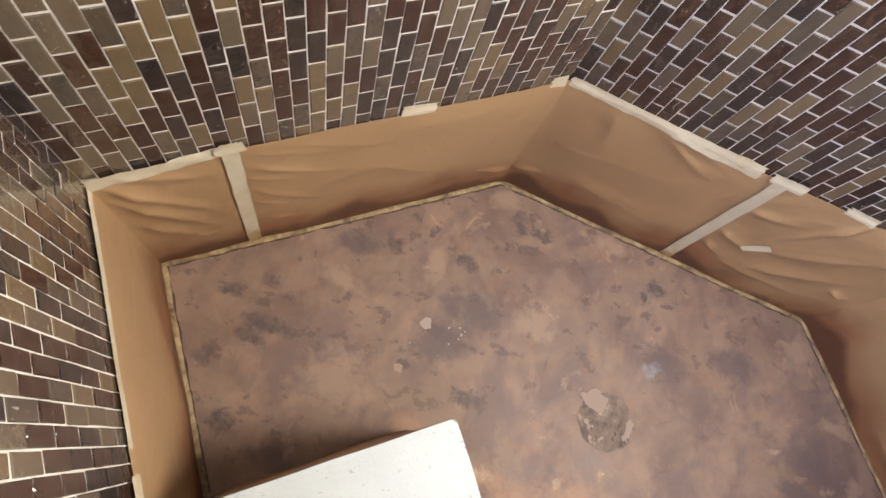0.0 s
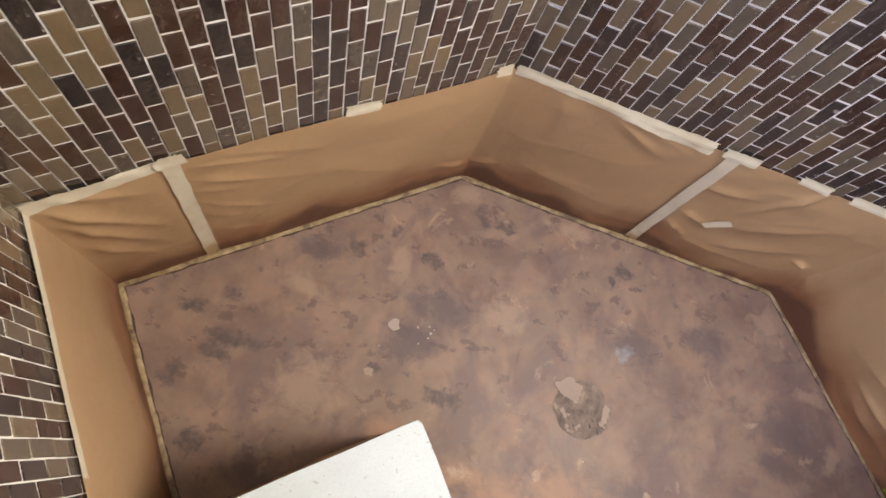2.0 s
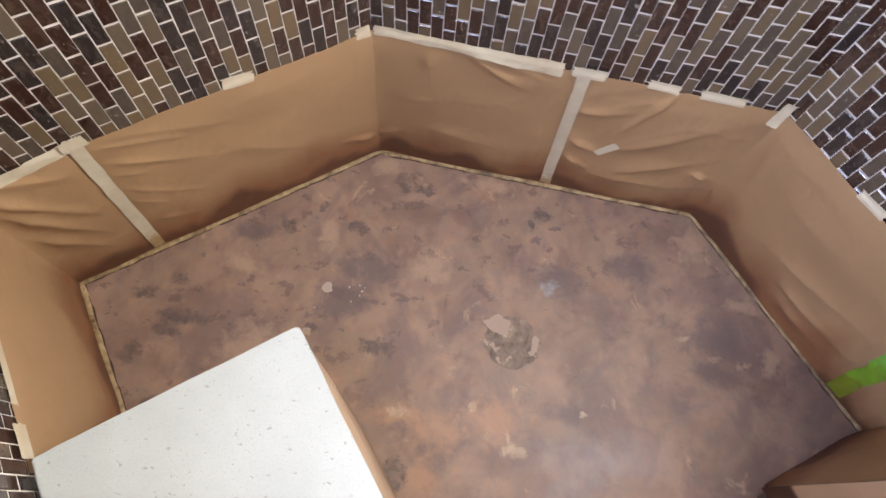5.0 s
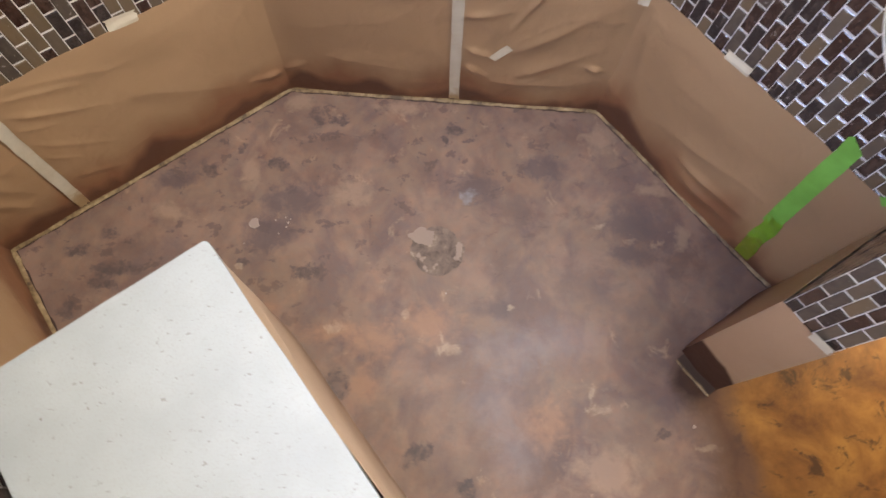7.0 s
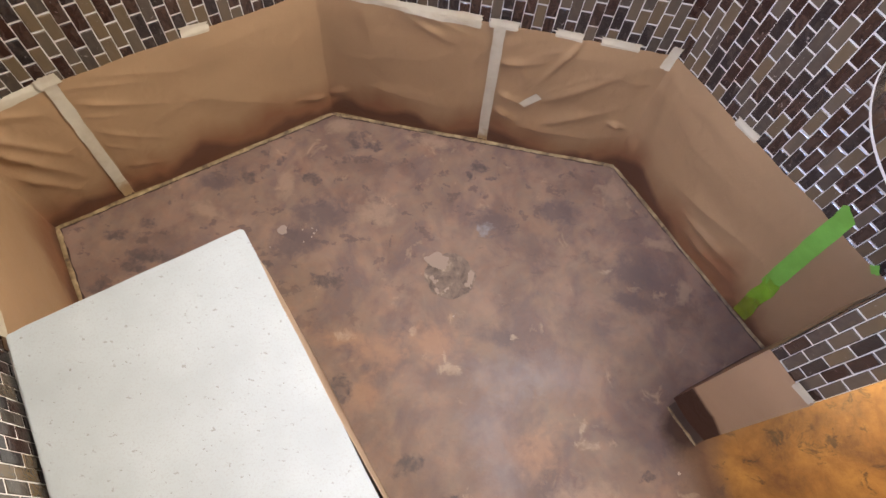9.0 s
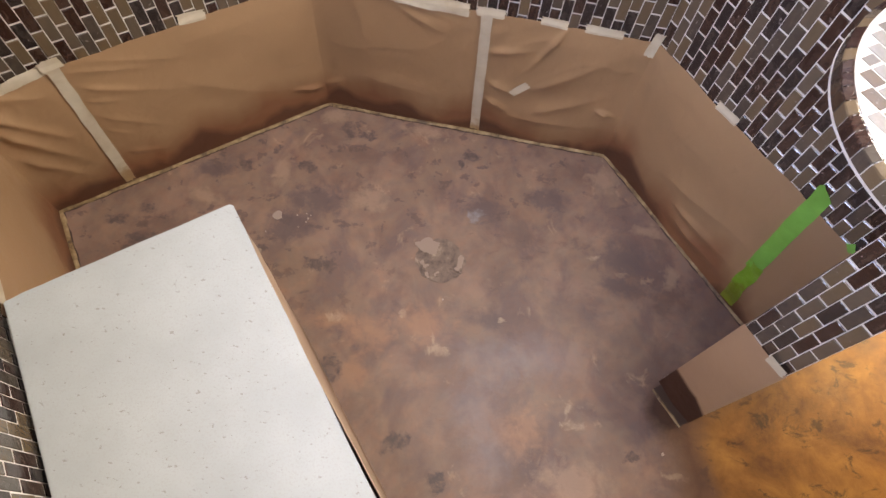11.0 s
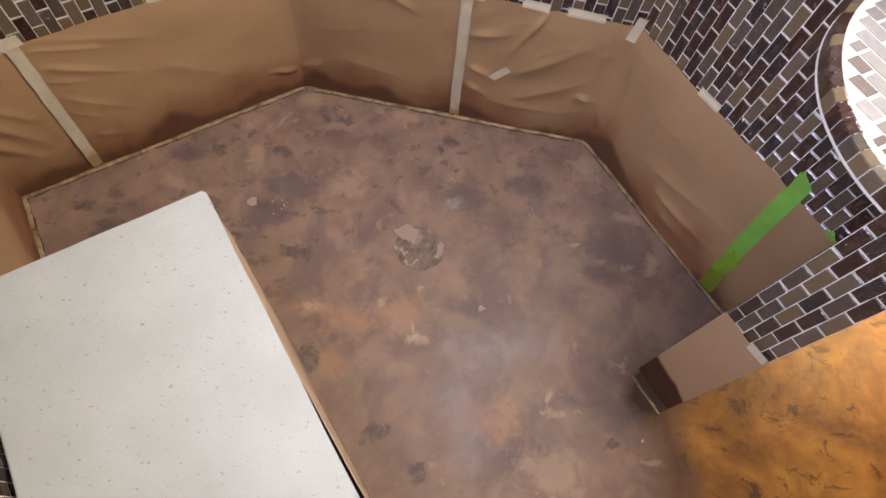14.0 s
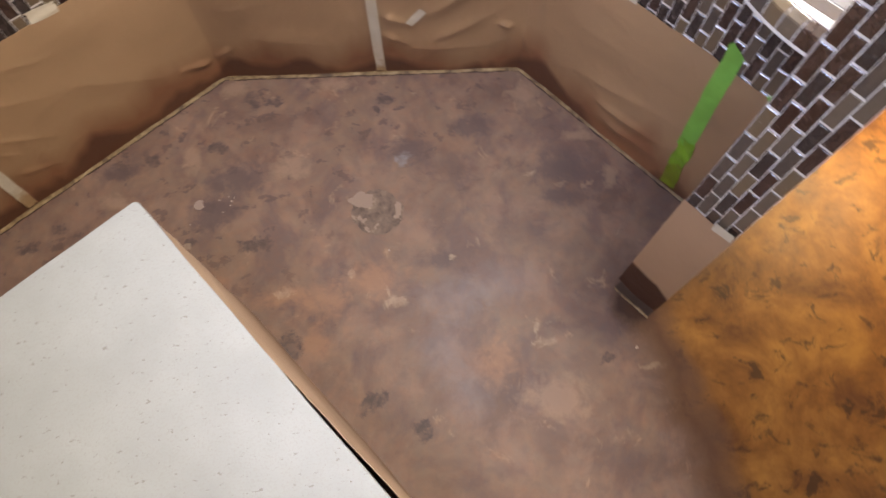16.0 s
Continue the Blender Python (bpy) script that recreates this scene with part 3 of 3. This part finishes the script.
def masking_paper(face, s0, s1, folds=(), seed=1.0, rumple=1.0, z1=PAPER_TOP, label="", material=None, bulge=None, name="masking_paper", key=None, corners=(0, 0), drop=0.0):
    spec = dict(s0=s0, s1=s1, z1=z1, folds=folds, seed=seed, rumple=rumple, bulge=bulge or (lambda s, z: 0.0), corners=corners)
    reach_in = 0.16
    if key:
        SHEETS.setdefault(key, []).append(spec)
    ns, nz = max(8, int((s1 - s0) / 0.0048)), 88
    rows = []
    for j in range(nz + 1):
        row = []
        for i in range(ns + 1):
            s = s0 + (s1 - s0) * i / ns
            top = z1 - drop * max(0.0, 1 - s / reach_in) + 0.004 * noise.noise((s * 11, seed, 0)) + 0.0015 * noise.noise((s * 60, seed, 2))
            z = 0.001 + (top - 0.001) * j / nz
            row.append(face.at(s, sheet_out(spec, s, z), z))
        rows.append(row)
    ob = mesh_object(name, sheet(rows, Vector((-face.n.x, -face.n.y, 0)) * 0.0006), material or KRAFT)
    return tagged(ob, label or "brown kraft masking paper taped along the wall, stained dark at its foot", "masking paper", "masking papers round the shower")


LEFT_A = FACES["left"].length
masking_paper(FACES["left"], LEFT_A - BENCH_BACK - 0.012, LEFT_A - 0.003, [(LEFT_A - 0.35, 0.05, LEFT_A - 0.06, 0.12, 0.004, 0.03)], 2.0, 0.5, key="left", corners=(0, 1), z1=0.392,
              label="smooth brown kraft paper taped beside the bench")
masking_paper(FACES["back"], 0.002, 0.216, [
    (0.0, 0.425, 0.17, 0.34, 0.010, 0.013), (0.0, 0.41, 0.165, 0.19, 0.013, 0.016), (0.0, 0.36, 0.16, 0.10, 0.012, 0.02),
    (0.03, 0.43, 0.18, 0.40, 0.006, 0.009), (0.02, 0.22, 0.15, 0.05, 0.008, 0.02)], 3.1, key="back", corners=(1, 0), drop=0.012,
    label="creased brown kraft paper taped in the tiled corner")
masking_paper(FACES["back"], 0.199, FACES["back"].length - 0.0005, [
    (0.225, 0.415, 0.50, 0.30, 0.0035, 0.012), (0.215, 0.390, 0.36, 0.335, 0.004, 0.007), (0.212, 0.345, 0.42, 0.23, 0.0042, 0.009),
    (0.212, 0.300, 0.29, 0.270, 0.004, 0.006), (0.212, 0.255, 0.36, 0.13, 0.0042, 0.009), (0.215, 0.20, 0.27, 0.155, 0.004, 0.006),
    (0.225, 0.11, 0.33, 0.06, 0.004, 0.010), (0.42, 0.25, 0.66, 0.08, 0.005, 0.03),
    (0.728, 0.075, 0.650, 0.10, 0.014, 0.010)], 4.2, 0.8, key="back", corners=(0, 1),
    label="brown kraft paper with soft folds beside the tape seam")
masking_paper(FACES["cut"], 0.0005, 0.4143, [
    (0.0, 0.08, 0.0628, 0.11, 0.014, 0.012), (0.1674, 0.42, 0.3557, 0.37, 0.010, 0.011), (0.1883, 0.40, 0.3139, 0.33, 0.008, 0.012),
    (0.1046, 0.40, 0.1256, 0.25, 0.005, 0.02), (0.1046, 0.14, 0.3767, 0.10, 0.005, 0.03)], 5.4, 0.8, key="cut", corners=(1, 0),
    label="brown kraft paper hanging slack under crinkled tape")
masking_paper(FACES["cut"], 0.3892, FACES["cut"].length - 0.0005, [
    (0.5925, 0.435, 0.5104, 0.25, 0.013, 0.0065), (0.4203, 0.30, 0.5346, 0.33, 0.008, 0.012), (0.4324, 0.20, 0.505, 0.17, 0.010, 0.011),
    (0.4324, 0.14, 0.4929, 0.10, 0.012, 0.010), (0.5346, 0.20, 0.7277, 0.36, 0.010, 0.022), (0.5539, 0.12, 0.7374, 0.23, 0.010, 0.022),
    (0.4929, 0.09, 0.7277, 0.09, 0.006, 0.016), (0.71, 0.165, 0.765, 0.150, 0.012, 0.008)], 6.3, key="cut", corners=(0, 1),
    label="wrinkled brown kraft paper beside the tape seam")
masking_paper(FACES["side"], 0.0005, FACES["side"].length - 0.004, [
    (0.0, 0.135, 0.024, 0.075, 0.024, 0.014), (0.0217, 0.40, 0.0651, 0.15, 0.006, 0.03), (0.20, 0.15, 0.44, 0.20, 0.008, 0.022),
    (0.25, 0.10, 0.45, 0.11, 0.009, 0.012), (0.12, 0.27, 0.42, 0.30, 0.004, 0.04), (0.2762, 0.06, 0.4422, 0.06, 0.009, 0.014)], 7.7, 0.7, key="side", corners=(1, 0),
    label="brown kraft paper sagging in folds by the green tape")
masking_paper(FACES["stub"], 0.004, FACES["stub"].length - 0.002, [], 8.8, 0.1, key="stub", z1=0.404,
              label="brown kraft paper wrapped to the wall's outer edge")
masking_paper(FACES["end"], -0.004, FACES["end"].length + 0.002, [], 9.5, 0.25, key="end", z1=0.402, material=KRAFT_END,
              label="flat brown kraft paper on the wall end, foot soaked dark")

near = Vector(bench_point(BENCH_LONG - 0.01, BENCH_WIDE - 0.014))
corner_k = Vector(bench_point(0.013, BENCH_WIDE - 0.014))
FRONT = Face(near, corner_k)
BACKF = Face(corner_k, Vector(bench_point(0.013, -0.014)))


def peel(s, z):
    t = FRONT.length - s
    open_up = max(0.0, min(1.0, (t - 0.34) / 0.26))
    flare = 0.012 * min(1.0, t / 0.10) * (1 - max(0.0, z / 0.40)) ** 0.6
    return 0.009 + flare + 0.011 * open_up ** 1.3 * max(0.0, z / 0.40) ** 1.5 + 0.0015 * noise.noise((t * 14, 0.7, 0))


masking_paper(FRONT, 0.0, FRONT.length - 0.002, [(0.3, 0.4, 0.9, 0.3, 0.004, 0.03)], 10.1, 0.6, z1=0.398, material=KRAFT_BENCH_LIT, bulge=peel,
              label="brown kraft paper peeling away from the bench front")
masking_paper(BACKF, 0.002, BACKF.length - 0.02, [], 11.3, 0.5, z1=0.376, material=KRAFT_BENCH_LIT,
              label="brown kraft paper on the back of the bench")


# ---- tape ----
def tape_strip(key, sa, za, sb, zb, width, material=MASKING, name="masking_tape", label="cream masking tape strip over the paper edge", lift=0.0009, wave=0.3, seed=0.0, point=0.0):
    face = FACES[key]
    length = math.hypot(sb - sa, zb - za)
    ds, dz = (sb - sa) / length, (zb - za) / length
    n, m = max(4, int(length / 0.006)), 5
    rows = []
    for i in range(n + 1):
        row = []
        for j in range(m + 1):
            k = (j / m - 0.5) * width * (1 + 0.10 * noise.noise((i * 0.15, seed, 5)))
            t = length * i / n
            if i == 0:
                t -= point * (1 - abs(j / m - 0.25) / 0.75)
            if i in (0, n):
                t += 0.004 * noise.noise((j * 0.9, seed + i, 1)) + (0.002 if i else -0.002) * (j % 2)
            bend = 0.0025 * wave * noise.noise((t * 14, seed, 0))
            s, z = sa + ds * t - dz * (k + bend), za + dz * t + ds * (k + bend)
            out = 0.0036
            for spec in SHEETS.get(key, ()):
                if spec["s0"] <= s <= spec["s1"] and z <= spec["z1"] + 0.006:
                    out = max(out, sheet_out(spec, s, max(z, 0.002)) + 0.0006)
            if z > PAPER_TOP + 0.006:
                out = 0.0019
            out += lift + 0.0012 * wave * noise.noise((t * 55, k * 70, seed))
            row.append(face.at(s, out, max(z, 0.004)))
        rows.append(row)
    ob = mesh_object(name, sheet(rows, Vector((-face.n.x, -face.n.y, 0)) * 0.0003), material)
    return tagged(ob, label, "tape", "tapes on the masking paper")


T = PAPER_TOP
tape_strip("back", 0.004, T - 0.014, 0.194, T + 0.002, 0.024, seed=1, wave=1.4)
tape_strip("back", 0.198, T + 0.022, 0.193, 0.010, 0.025, seed=2, lift=0.003, label="cream masking tape down the paper seam, stained at its foot")
tape_strip("back", 0.180, T + 0.008, 0.219, T + 0.012, 0.024, seed=2.5, lift=0.0045, label="torn cream masking tape end over the seam")
tape_strip("back", 0.456, T + 0.010, 0.510, T + 0.004, 0.024, seed=3, label="short cream masking tape piece on the paper's top edge")
tape_strip("back", FACES["back"].length - 0.032, T + 0.004, FACES["back"].length - 0.006, T + 0.004, 0.026, seed=4, label="cream masking tape in the wall corner")
tape_strip("cut", 0.0063, T + 0.004, 0.361, T + 0.002, 0.022, seed=5, wave=1.4, label="long crinkled cream masking tape along the top edge")
tape_strip("cut", 0.1988, T - 0.006, 0.361, T - 0.012, 0.012, seed=5.5, wave=1.6, lift=0.003, label="loose crinkled cream masking tape curling off the paper")
tape_strip("cut", 0.402, T + 0.014, 0.412, 0.010, 0.025, seed=6, lift=0.003, label="cream masking tape down the paper seam, stained at its foot")
tape_strip("cut", 0.3788, T + 0.004, 0.4384, T + 0.006, 0.024, seed=6.5, lift=0.0045, label="torn cream masking tape end over the seam")
tape_strip("cut", 0.520, T + 0.006, 0.576, T + 0.004, 0.021, seed=7, label="short cream masking tape piece on the paper's top edge")
tape_strip("cut", 0.6166, T + 0.006, 0.6968, T + 0.004, 0.021, seed=8, label="short cream masking tape piece on the paper's top edge")
tape_strip("cut", FACES["cut"].length - 0.006, T + 0.028, FACES["cut"].length - 0.014, T - 0.03, 0.022, seed=9, lift=0.006, wave=1.5, label="cream masking tape folded into the wall corner")
tape_strip("cut", 0.491, 0.178, 0.524, 0.219, 0.020, seed=10, lift=0.003, label="small cream masking tape patch on the paper")
tape_strip("side", 0.190, T + 0.004, 0.244, T + 0.007, 0.020, seed=11, label="short cream masking tape piece on the paper's top edge")
GREEN_TAPE = "bright green painter's tape strip, crumpled and stain-soaked at its foot"
tape_strip("side", 0.458, T + 0.034, 0.478, 0.16, 0.037, GREEN, "painters_tape", GREEN_TAPE, 0.0010, 0.5, 12, point=0.022)
tape_strip("side", 0.477, 0.185, 0.499, 0.016, 0.038, GREEN_WET, "painters_tape", "crumpled yellow-green painter's tape end, soaked with stain", 0.0024, 3.2, 12.7)
tape_strip("side", 0.553, T + 0.006, 0.566, T - 0.006, 0.016, GREEN, "painters_tape", "small bright green painter's tape scrap at the wall corner", 0.0012, 0.8, 12.9)
tape_strip("left", LEFT_A - 0.006, 0.390, LEFT_A - 0.36, 0.388, 0.016, seed=13, label="narrow cream masking tape along the paper's top edge")
tape_strip("left", LEFT_A - 0.395, 0.398, LEFT_A - 0.445, 0.396, 0.03, seed=14, lift=0.004, label="short cream masking tape piece beside the bench")
tape_strip("end", 0.062, 0.402, 0.097, 0.405, 0.022, seed=15, lift=0.003, label="short cream masking tape piece on the wall end")


# ---- stained edging along the floor ----
def edging(key, s0, s1, out0, seed, wide=0.0074):
    face = FACES[key]
    n = max(6, int((s1 - s0) / 0.006))
    bm = bmesh.new()
    rows = []
    for i in range(n + 1):
        s = s0 + (s1 - s0) * i / n
        c = out0 + 0.0025 * noise.noise((s * 16, seed, 0)) + 0.001 * noise.noise((s * 70, seed, 4))
        w = wide + 0.33 * wide * noise.noise((s * 45, seed, 7))
        row = []
        for k in range(7):
            a = math.pi * k / 6
            row.append(bm.verts.new(face.at(s, c - w * math.cos(a), -0.001 + (0.005 + 0.0016 * noise.noise((s * 90, seed, k))) * math.sin(a))))
        rows.append(row)
    for i in range(n):
        for k in range(6):
            bm.faces.new((rows[i][k], rows[i][k + 1], rows[i + 1][k + 1], rows[i + 1][k]))
    ob = mesh_object("floor_trim_" + key, bm, EDGING, smooth=True)
    # flat dark brown strip from the wall to just past the bead
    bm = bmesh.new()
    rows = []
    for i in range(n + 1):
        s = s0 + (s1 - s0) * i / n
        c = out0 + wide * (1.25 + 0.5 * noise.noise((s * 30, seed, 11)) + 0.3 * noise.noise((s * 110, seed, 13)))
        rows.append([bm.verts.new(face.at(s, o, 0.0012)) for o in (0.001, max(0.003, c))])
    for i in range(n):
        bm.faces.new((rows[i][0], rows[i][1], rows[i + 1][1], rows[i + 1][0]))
    part("dark_line", bm, DARK_BROWN, ob, "dark brown line beside the bead")
    return tagged(ob, "thin stain-soaked tan edging bead along the floor", "trim", kind="structure")


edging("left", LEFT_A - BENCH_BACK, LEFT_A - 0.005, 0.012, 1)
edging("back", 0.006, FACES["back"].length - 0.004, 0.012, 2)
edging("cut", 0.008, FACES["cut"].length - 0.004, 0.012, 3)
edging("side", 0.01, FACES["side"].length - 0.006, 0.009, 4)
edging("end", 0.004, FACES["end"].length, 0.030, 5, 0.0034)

# ---- floor patches ----
drain = thing("drain_patch", "rough round mortar patch over the shower drain", "drain")
part("mortar", prism(disc_points(-0.002, 0.772, 0.062, 64, 0.13, 2.0, 0.95), -0.004, 0.0016, 0.0), PATCH, drain)
part("filler", prism(disc_points(-0.034, 0.805, 0.028, 48, 0.4, 6.1, 0.72), -0.004, 0.0030), TANPLASTER, drain, "smooth tan filler skim")
part("filler", prism(disc_points(0.050, 0.772, 0.008, 24, 0.5, 3.3, 2.6), -0.004, 0.0030), TANPLASTER, drain)
rng = random.Random(4)
for i in range(16):
    a, r = rng.uniform(3.3, 6.1), rng.uniform(0.03, 0.064)
    part("crumb", prism(disc_points(-0.002 + r * math.cos(a), 0.772 + r * math.sin(a), rng.uniform(0.002, 0.006), 9, 0.5, i), -0.002, rng.uniform(0.004, 0.006)), TANPLASTER if i % 2 else PATCH, drain)


def paint_drop(x, y, r, seed, label="small pale paint drop dried on the floor", material=SPECK):
    ob = mesh_object("paint_drop", prism(disc_points(x, y, r, 14, 0.45, seed), -0.002, 0.0018), material)
    tagged(ob, label, "paint drop", "paint drops on the floor")


paint_drop(-0.422, 0.830, 0.0115, 1.0, "round whitish paint drop on the stained floor")
for i, (x, y, r) in enumerate(((-0.352, 0.846, 0.0018), (-0.345, 0.833, 0.0026), (-0.348, 0.822, 0.0018), (-0.374, 0.838, 0.002), (-0.340, 0.842, 0.0014),
                               (-0.364, 0.806, 0.0016), (-0.44, 0.78, 0.0014), (0.02, 0.67, 0.002), (0.545, 0.385, 0.0035))):
    paint_drop(x, y, r, 2.0 + i)


# ---- tiles ----
PITCH, ROW, GAP_S, GAP_Z, PROUD = 0.0222, 0.0615, 0.0016, 0.0038, 0.0045


def tile_geometry(w, h, proud=PROUD, bevel=0.0011):
    """Corners and faces of a pillowed tile, centred, its back at y = 0 and its face towards +y."""
    a, b, c = w / 2, h / 2, bevel
    v = [(-a, 0, -b), (a, 0, -b), (a, 0, b), (-a, 0, b)]
    v += [(-a, proud - c, -b), (a, proud - c, -b), (a, proud - c, b), (-a, proud - c, b)]
    v += [(-a + c, proud, -b + c), (a - c, proud, -b + c), (a - c, proud, b - c), (-a + c, proud, b - c)]
    f = [(8, 11, 10, 9)]
    for i in range(4):
        j = (i + 1) % 4
        f += [(i, i + 4, j + 4, j), (i + 4, i + 8, j + 8, j + 4)]
    return v, f


TILE_MESHES = {}


def tile_mesh(w, h):
    key = (round(w, 4), round(h, 4))
    if key not in TILE_MESHES:
        me = bpy.data.meshes.new("tile")
        v, f = tile_geometry(*key)
        me.from_pydata(v, [], f)
        me.materials.append(TILE)
        TILE_MESHES[key] = me
    return TILE_MESHES[key]


def lay_tiles(key, parent, z0, z1, z_top, s_from=0.0, s_to=None, phase=0.0, seed=1):
    """Upright mosaic tiles: those between z0 and z1 are pieces, those above are joined."""
    face = FACES[key]
    s_to = face.length if s_to is None else s_to
    rnd = random.Random(seed)
    cols = max(1, round(face.length / PITCH))
    pitch = face.length / cols
    verts, faces = [], []
    for c in range(cols):
        s = (c + 0.5) * pitch
        z = z0 - ROW + phase + (ROW / 2 if c % 2 else 0.0) + rnd.uniform(-0.0015, 0.0015)
        while z < z_top - ROW:
            low, high = max(z, z0), z + ROW - GAP_Z
            z += ROW
            if high - low < 0.008 or (key in ("side", "left") and high > 1.345):
                continue
            w, h = pitch - GAP_S, high - low
            m = face.matrix @ pose(s + rnd.uniform(-0.0004, 0.0004), -0.0030, (low + high) / 2, rnd.gauss(0, 0.7), rnd.gauss(0, 0.35), rnd.gauss(0, 0.9))
            if z - ROW < z1 and s_from <= s <= s_to:
                ob = new("tile", tile_mesh(w, h))
                ob.parent, ob.matrix_world = parent, m
            else:
                v, f = tile_geometry(w, h)
                k = len(verts)
                verts += [tuple(m @ Vector(p)) for p in v]
                faces += [tuple(i + k for i in q) for q in f]
    if verts:
        me = bpy.data.meshes.new("mosaic")
        me.from_pydata(verts, [], faces)
        me.materials.append(TILE_FAR)
        ob = new("mosaic", me)
        ob.parent = parent
        tagged(ob, "small upright brown glass mosaic tiles", kind="stuff")


# ---- corner shelf ----
SHELF_R, SHELF_TOP, SHELF_DEEP = 0.279, 0.812, 0.034
shelf = thing("corner_shelf", "quarter-round tiled corner shelf with a bullnose rim", "shelf")
side_d, stub_d = (C - D).normalized(), (E - D).normalized()


def shelf_point(r, t):
    """r metres from the wall corner, t from 0 (stub wall) to 1 (side wall)."""
    a = math.pi / 2 * t
    p = D + stub_d * (r * math.cos(a)) + side_d * (r * math.sin(a))
    return (p.x, p.y)


outline = [(D.x, D.y)] + [shelf_point(SHELF_R - 0.005, i / 24) for i in range(25)]
part("shelf_body", prism(outline, SHELF_TOP - SHELF_DEEP, SHELF_TOP - 0.0045), GROUT, shelf)
rim_bed = [shelf_point(SHELF_R - 0.03, i / 24) for i in range(25)]
part("rim_bed", prism(rim_bed + [shelf_point(SHELF_R - 0.0014, i / 24) for i in range(24, -1, -1)], SHELF_TOP - SHELF_DEEP + 0.001, SHELF_TOP - 0.0095), GROUT, shelf)
part("rim_edge", prism(rim_bed + [shelf_point(SHELF_R + 0.0006, i / 24) for i in range(24, -1, -1)], SHELF_TOP - SHELF_DEEP - 0.0012, SHELF_TOP - SHELF_DEEP + 0.0028), GROUT, shelf, "white grout line under the rim")
part("rim_bead", prism([shelf_point(SHELF_R - 0.016 + k, t / 24) for t in range(25) for k in (0.0,)] + [shelf_point(SHELF_R - 0.0115, t / 24) for t in range(24, -1, -1)],
                       SHELF_TOP - 0.008, SHELF_TOP + 0.0008), GROUT, shelf, "white grout line inside the rim")
count = 18
for i in range(count):
    t0, t1 = (i + 0.04) / count, (i + 0.96) / count
    bm = bmesh.new()
    profile = [(SHELF_R - 0.006, SHELF_TOP - SHELF_DEEP + 0.002), (SHELF_R, SHELF_TOP - SHELF_DEEP + 0.003), (SHELF_R, SHELF_TOP - 0.009),
               (SHELF_R - 0.001, SHELF_TOP - 0.0065), (SHELF_R - 0.009, SHELF_TOP - 0.0005), (SHELF_R - 0.011, SHELF_TOP), (SHELF_R - 0.0115, SHELF_TOP - 0.005)]
    ends = []
    for t in (t0, (t0 + t1) / 2, t1):
        ends.append([bm.verts.new((*shelf_point(rr, t), zz)) for rr, zz in profile])
    for a, b in ((0, 1), (1, 2)):
        for k in range(len(profile) - 1):
            bm.faces.new((ends[a][k], ends[a][k + 1], ends[b][k + 1], ends[b][k]))
    bm.faces.new(ends[0])
    bm.faces.new(ends[2][::-1])
    part("tile", bm, TILE, shelf)


def rim_reach(x):
    return math.sqrt(max(0.0, (SHELF_R - 0.020) ** 2 - x * x))


# whole and cut tiles on the shelf's top, in the wide white grout bed
x, row = 0.006, 0
while x < SHELF_R - 0.04:
    y = 0.006 - (ROW / 2 if row % 2 else 0)
    w = PITCH - 0.0034
    while y < rim_reach(x):
        lo, hi = max(y, 0.006), min(y + ROW - 0.005, rim_reach(x + w))
        if hi - lo > 0.009:
            pts = []
            for a, b in ((x, lo), (x + w, lo), (x + w, hi), (x, hi)):
                p = D + stub_d * a + side_d * b
                pts.append((p.x, p.y))
            part("tile", prism(pts, SHELF_TOP - 0.008, SHELF_TOP - 0.0032), SHELF_GLARE_TILE, shelf)
        y += ROW
    x += PITCH
    row += 1

lay_tiles("left", WALLS["left"], 0.352, 0.80, WALL_TOP, LEFT_A - 0.88, LEFT_A, 0.010, 1)
lay_tiles("back", WALLS["back"], 0.375, 0.86, WALL_TOP, phase=0.030, seed=2)
lay_tiles("cut", WALLS["cut"], 0.375, 0.86, WALL_TOP, phase=0.015, seed=3)
lay_tiles("side", WALLS["side"], 0.375, 0.92, WALL_TOP, phase=0.040, seed=4)
lay_tiles("stub", WALLS["stub"], 0.385, 0.76, WALL_TOP, phase=0.005, seed=5)
lay_tiles("end", WALLS["stub"], 0.385, 1.0, WALL_TOP, phase=0.048, seed=6)
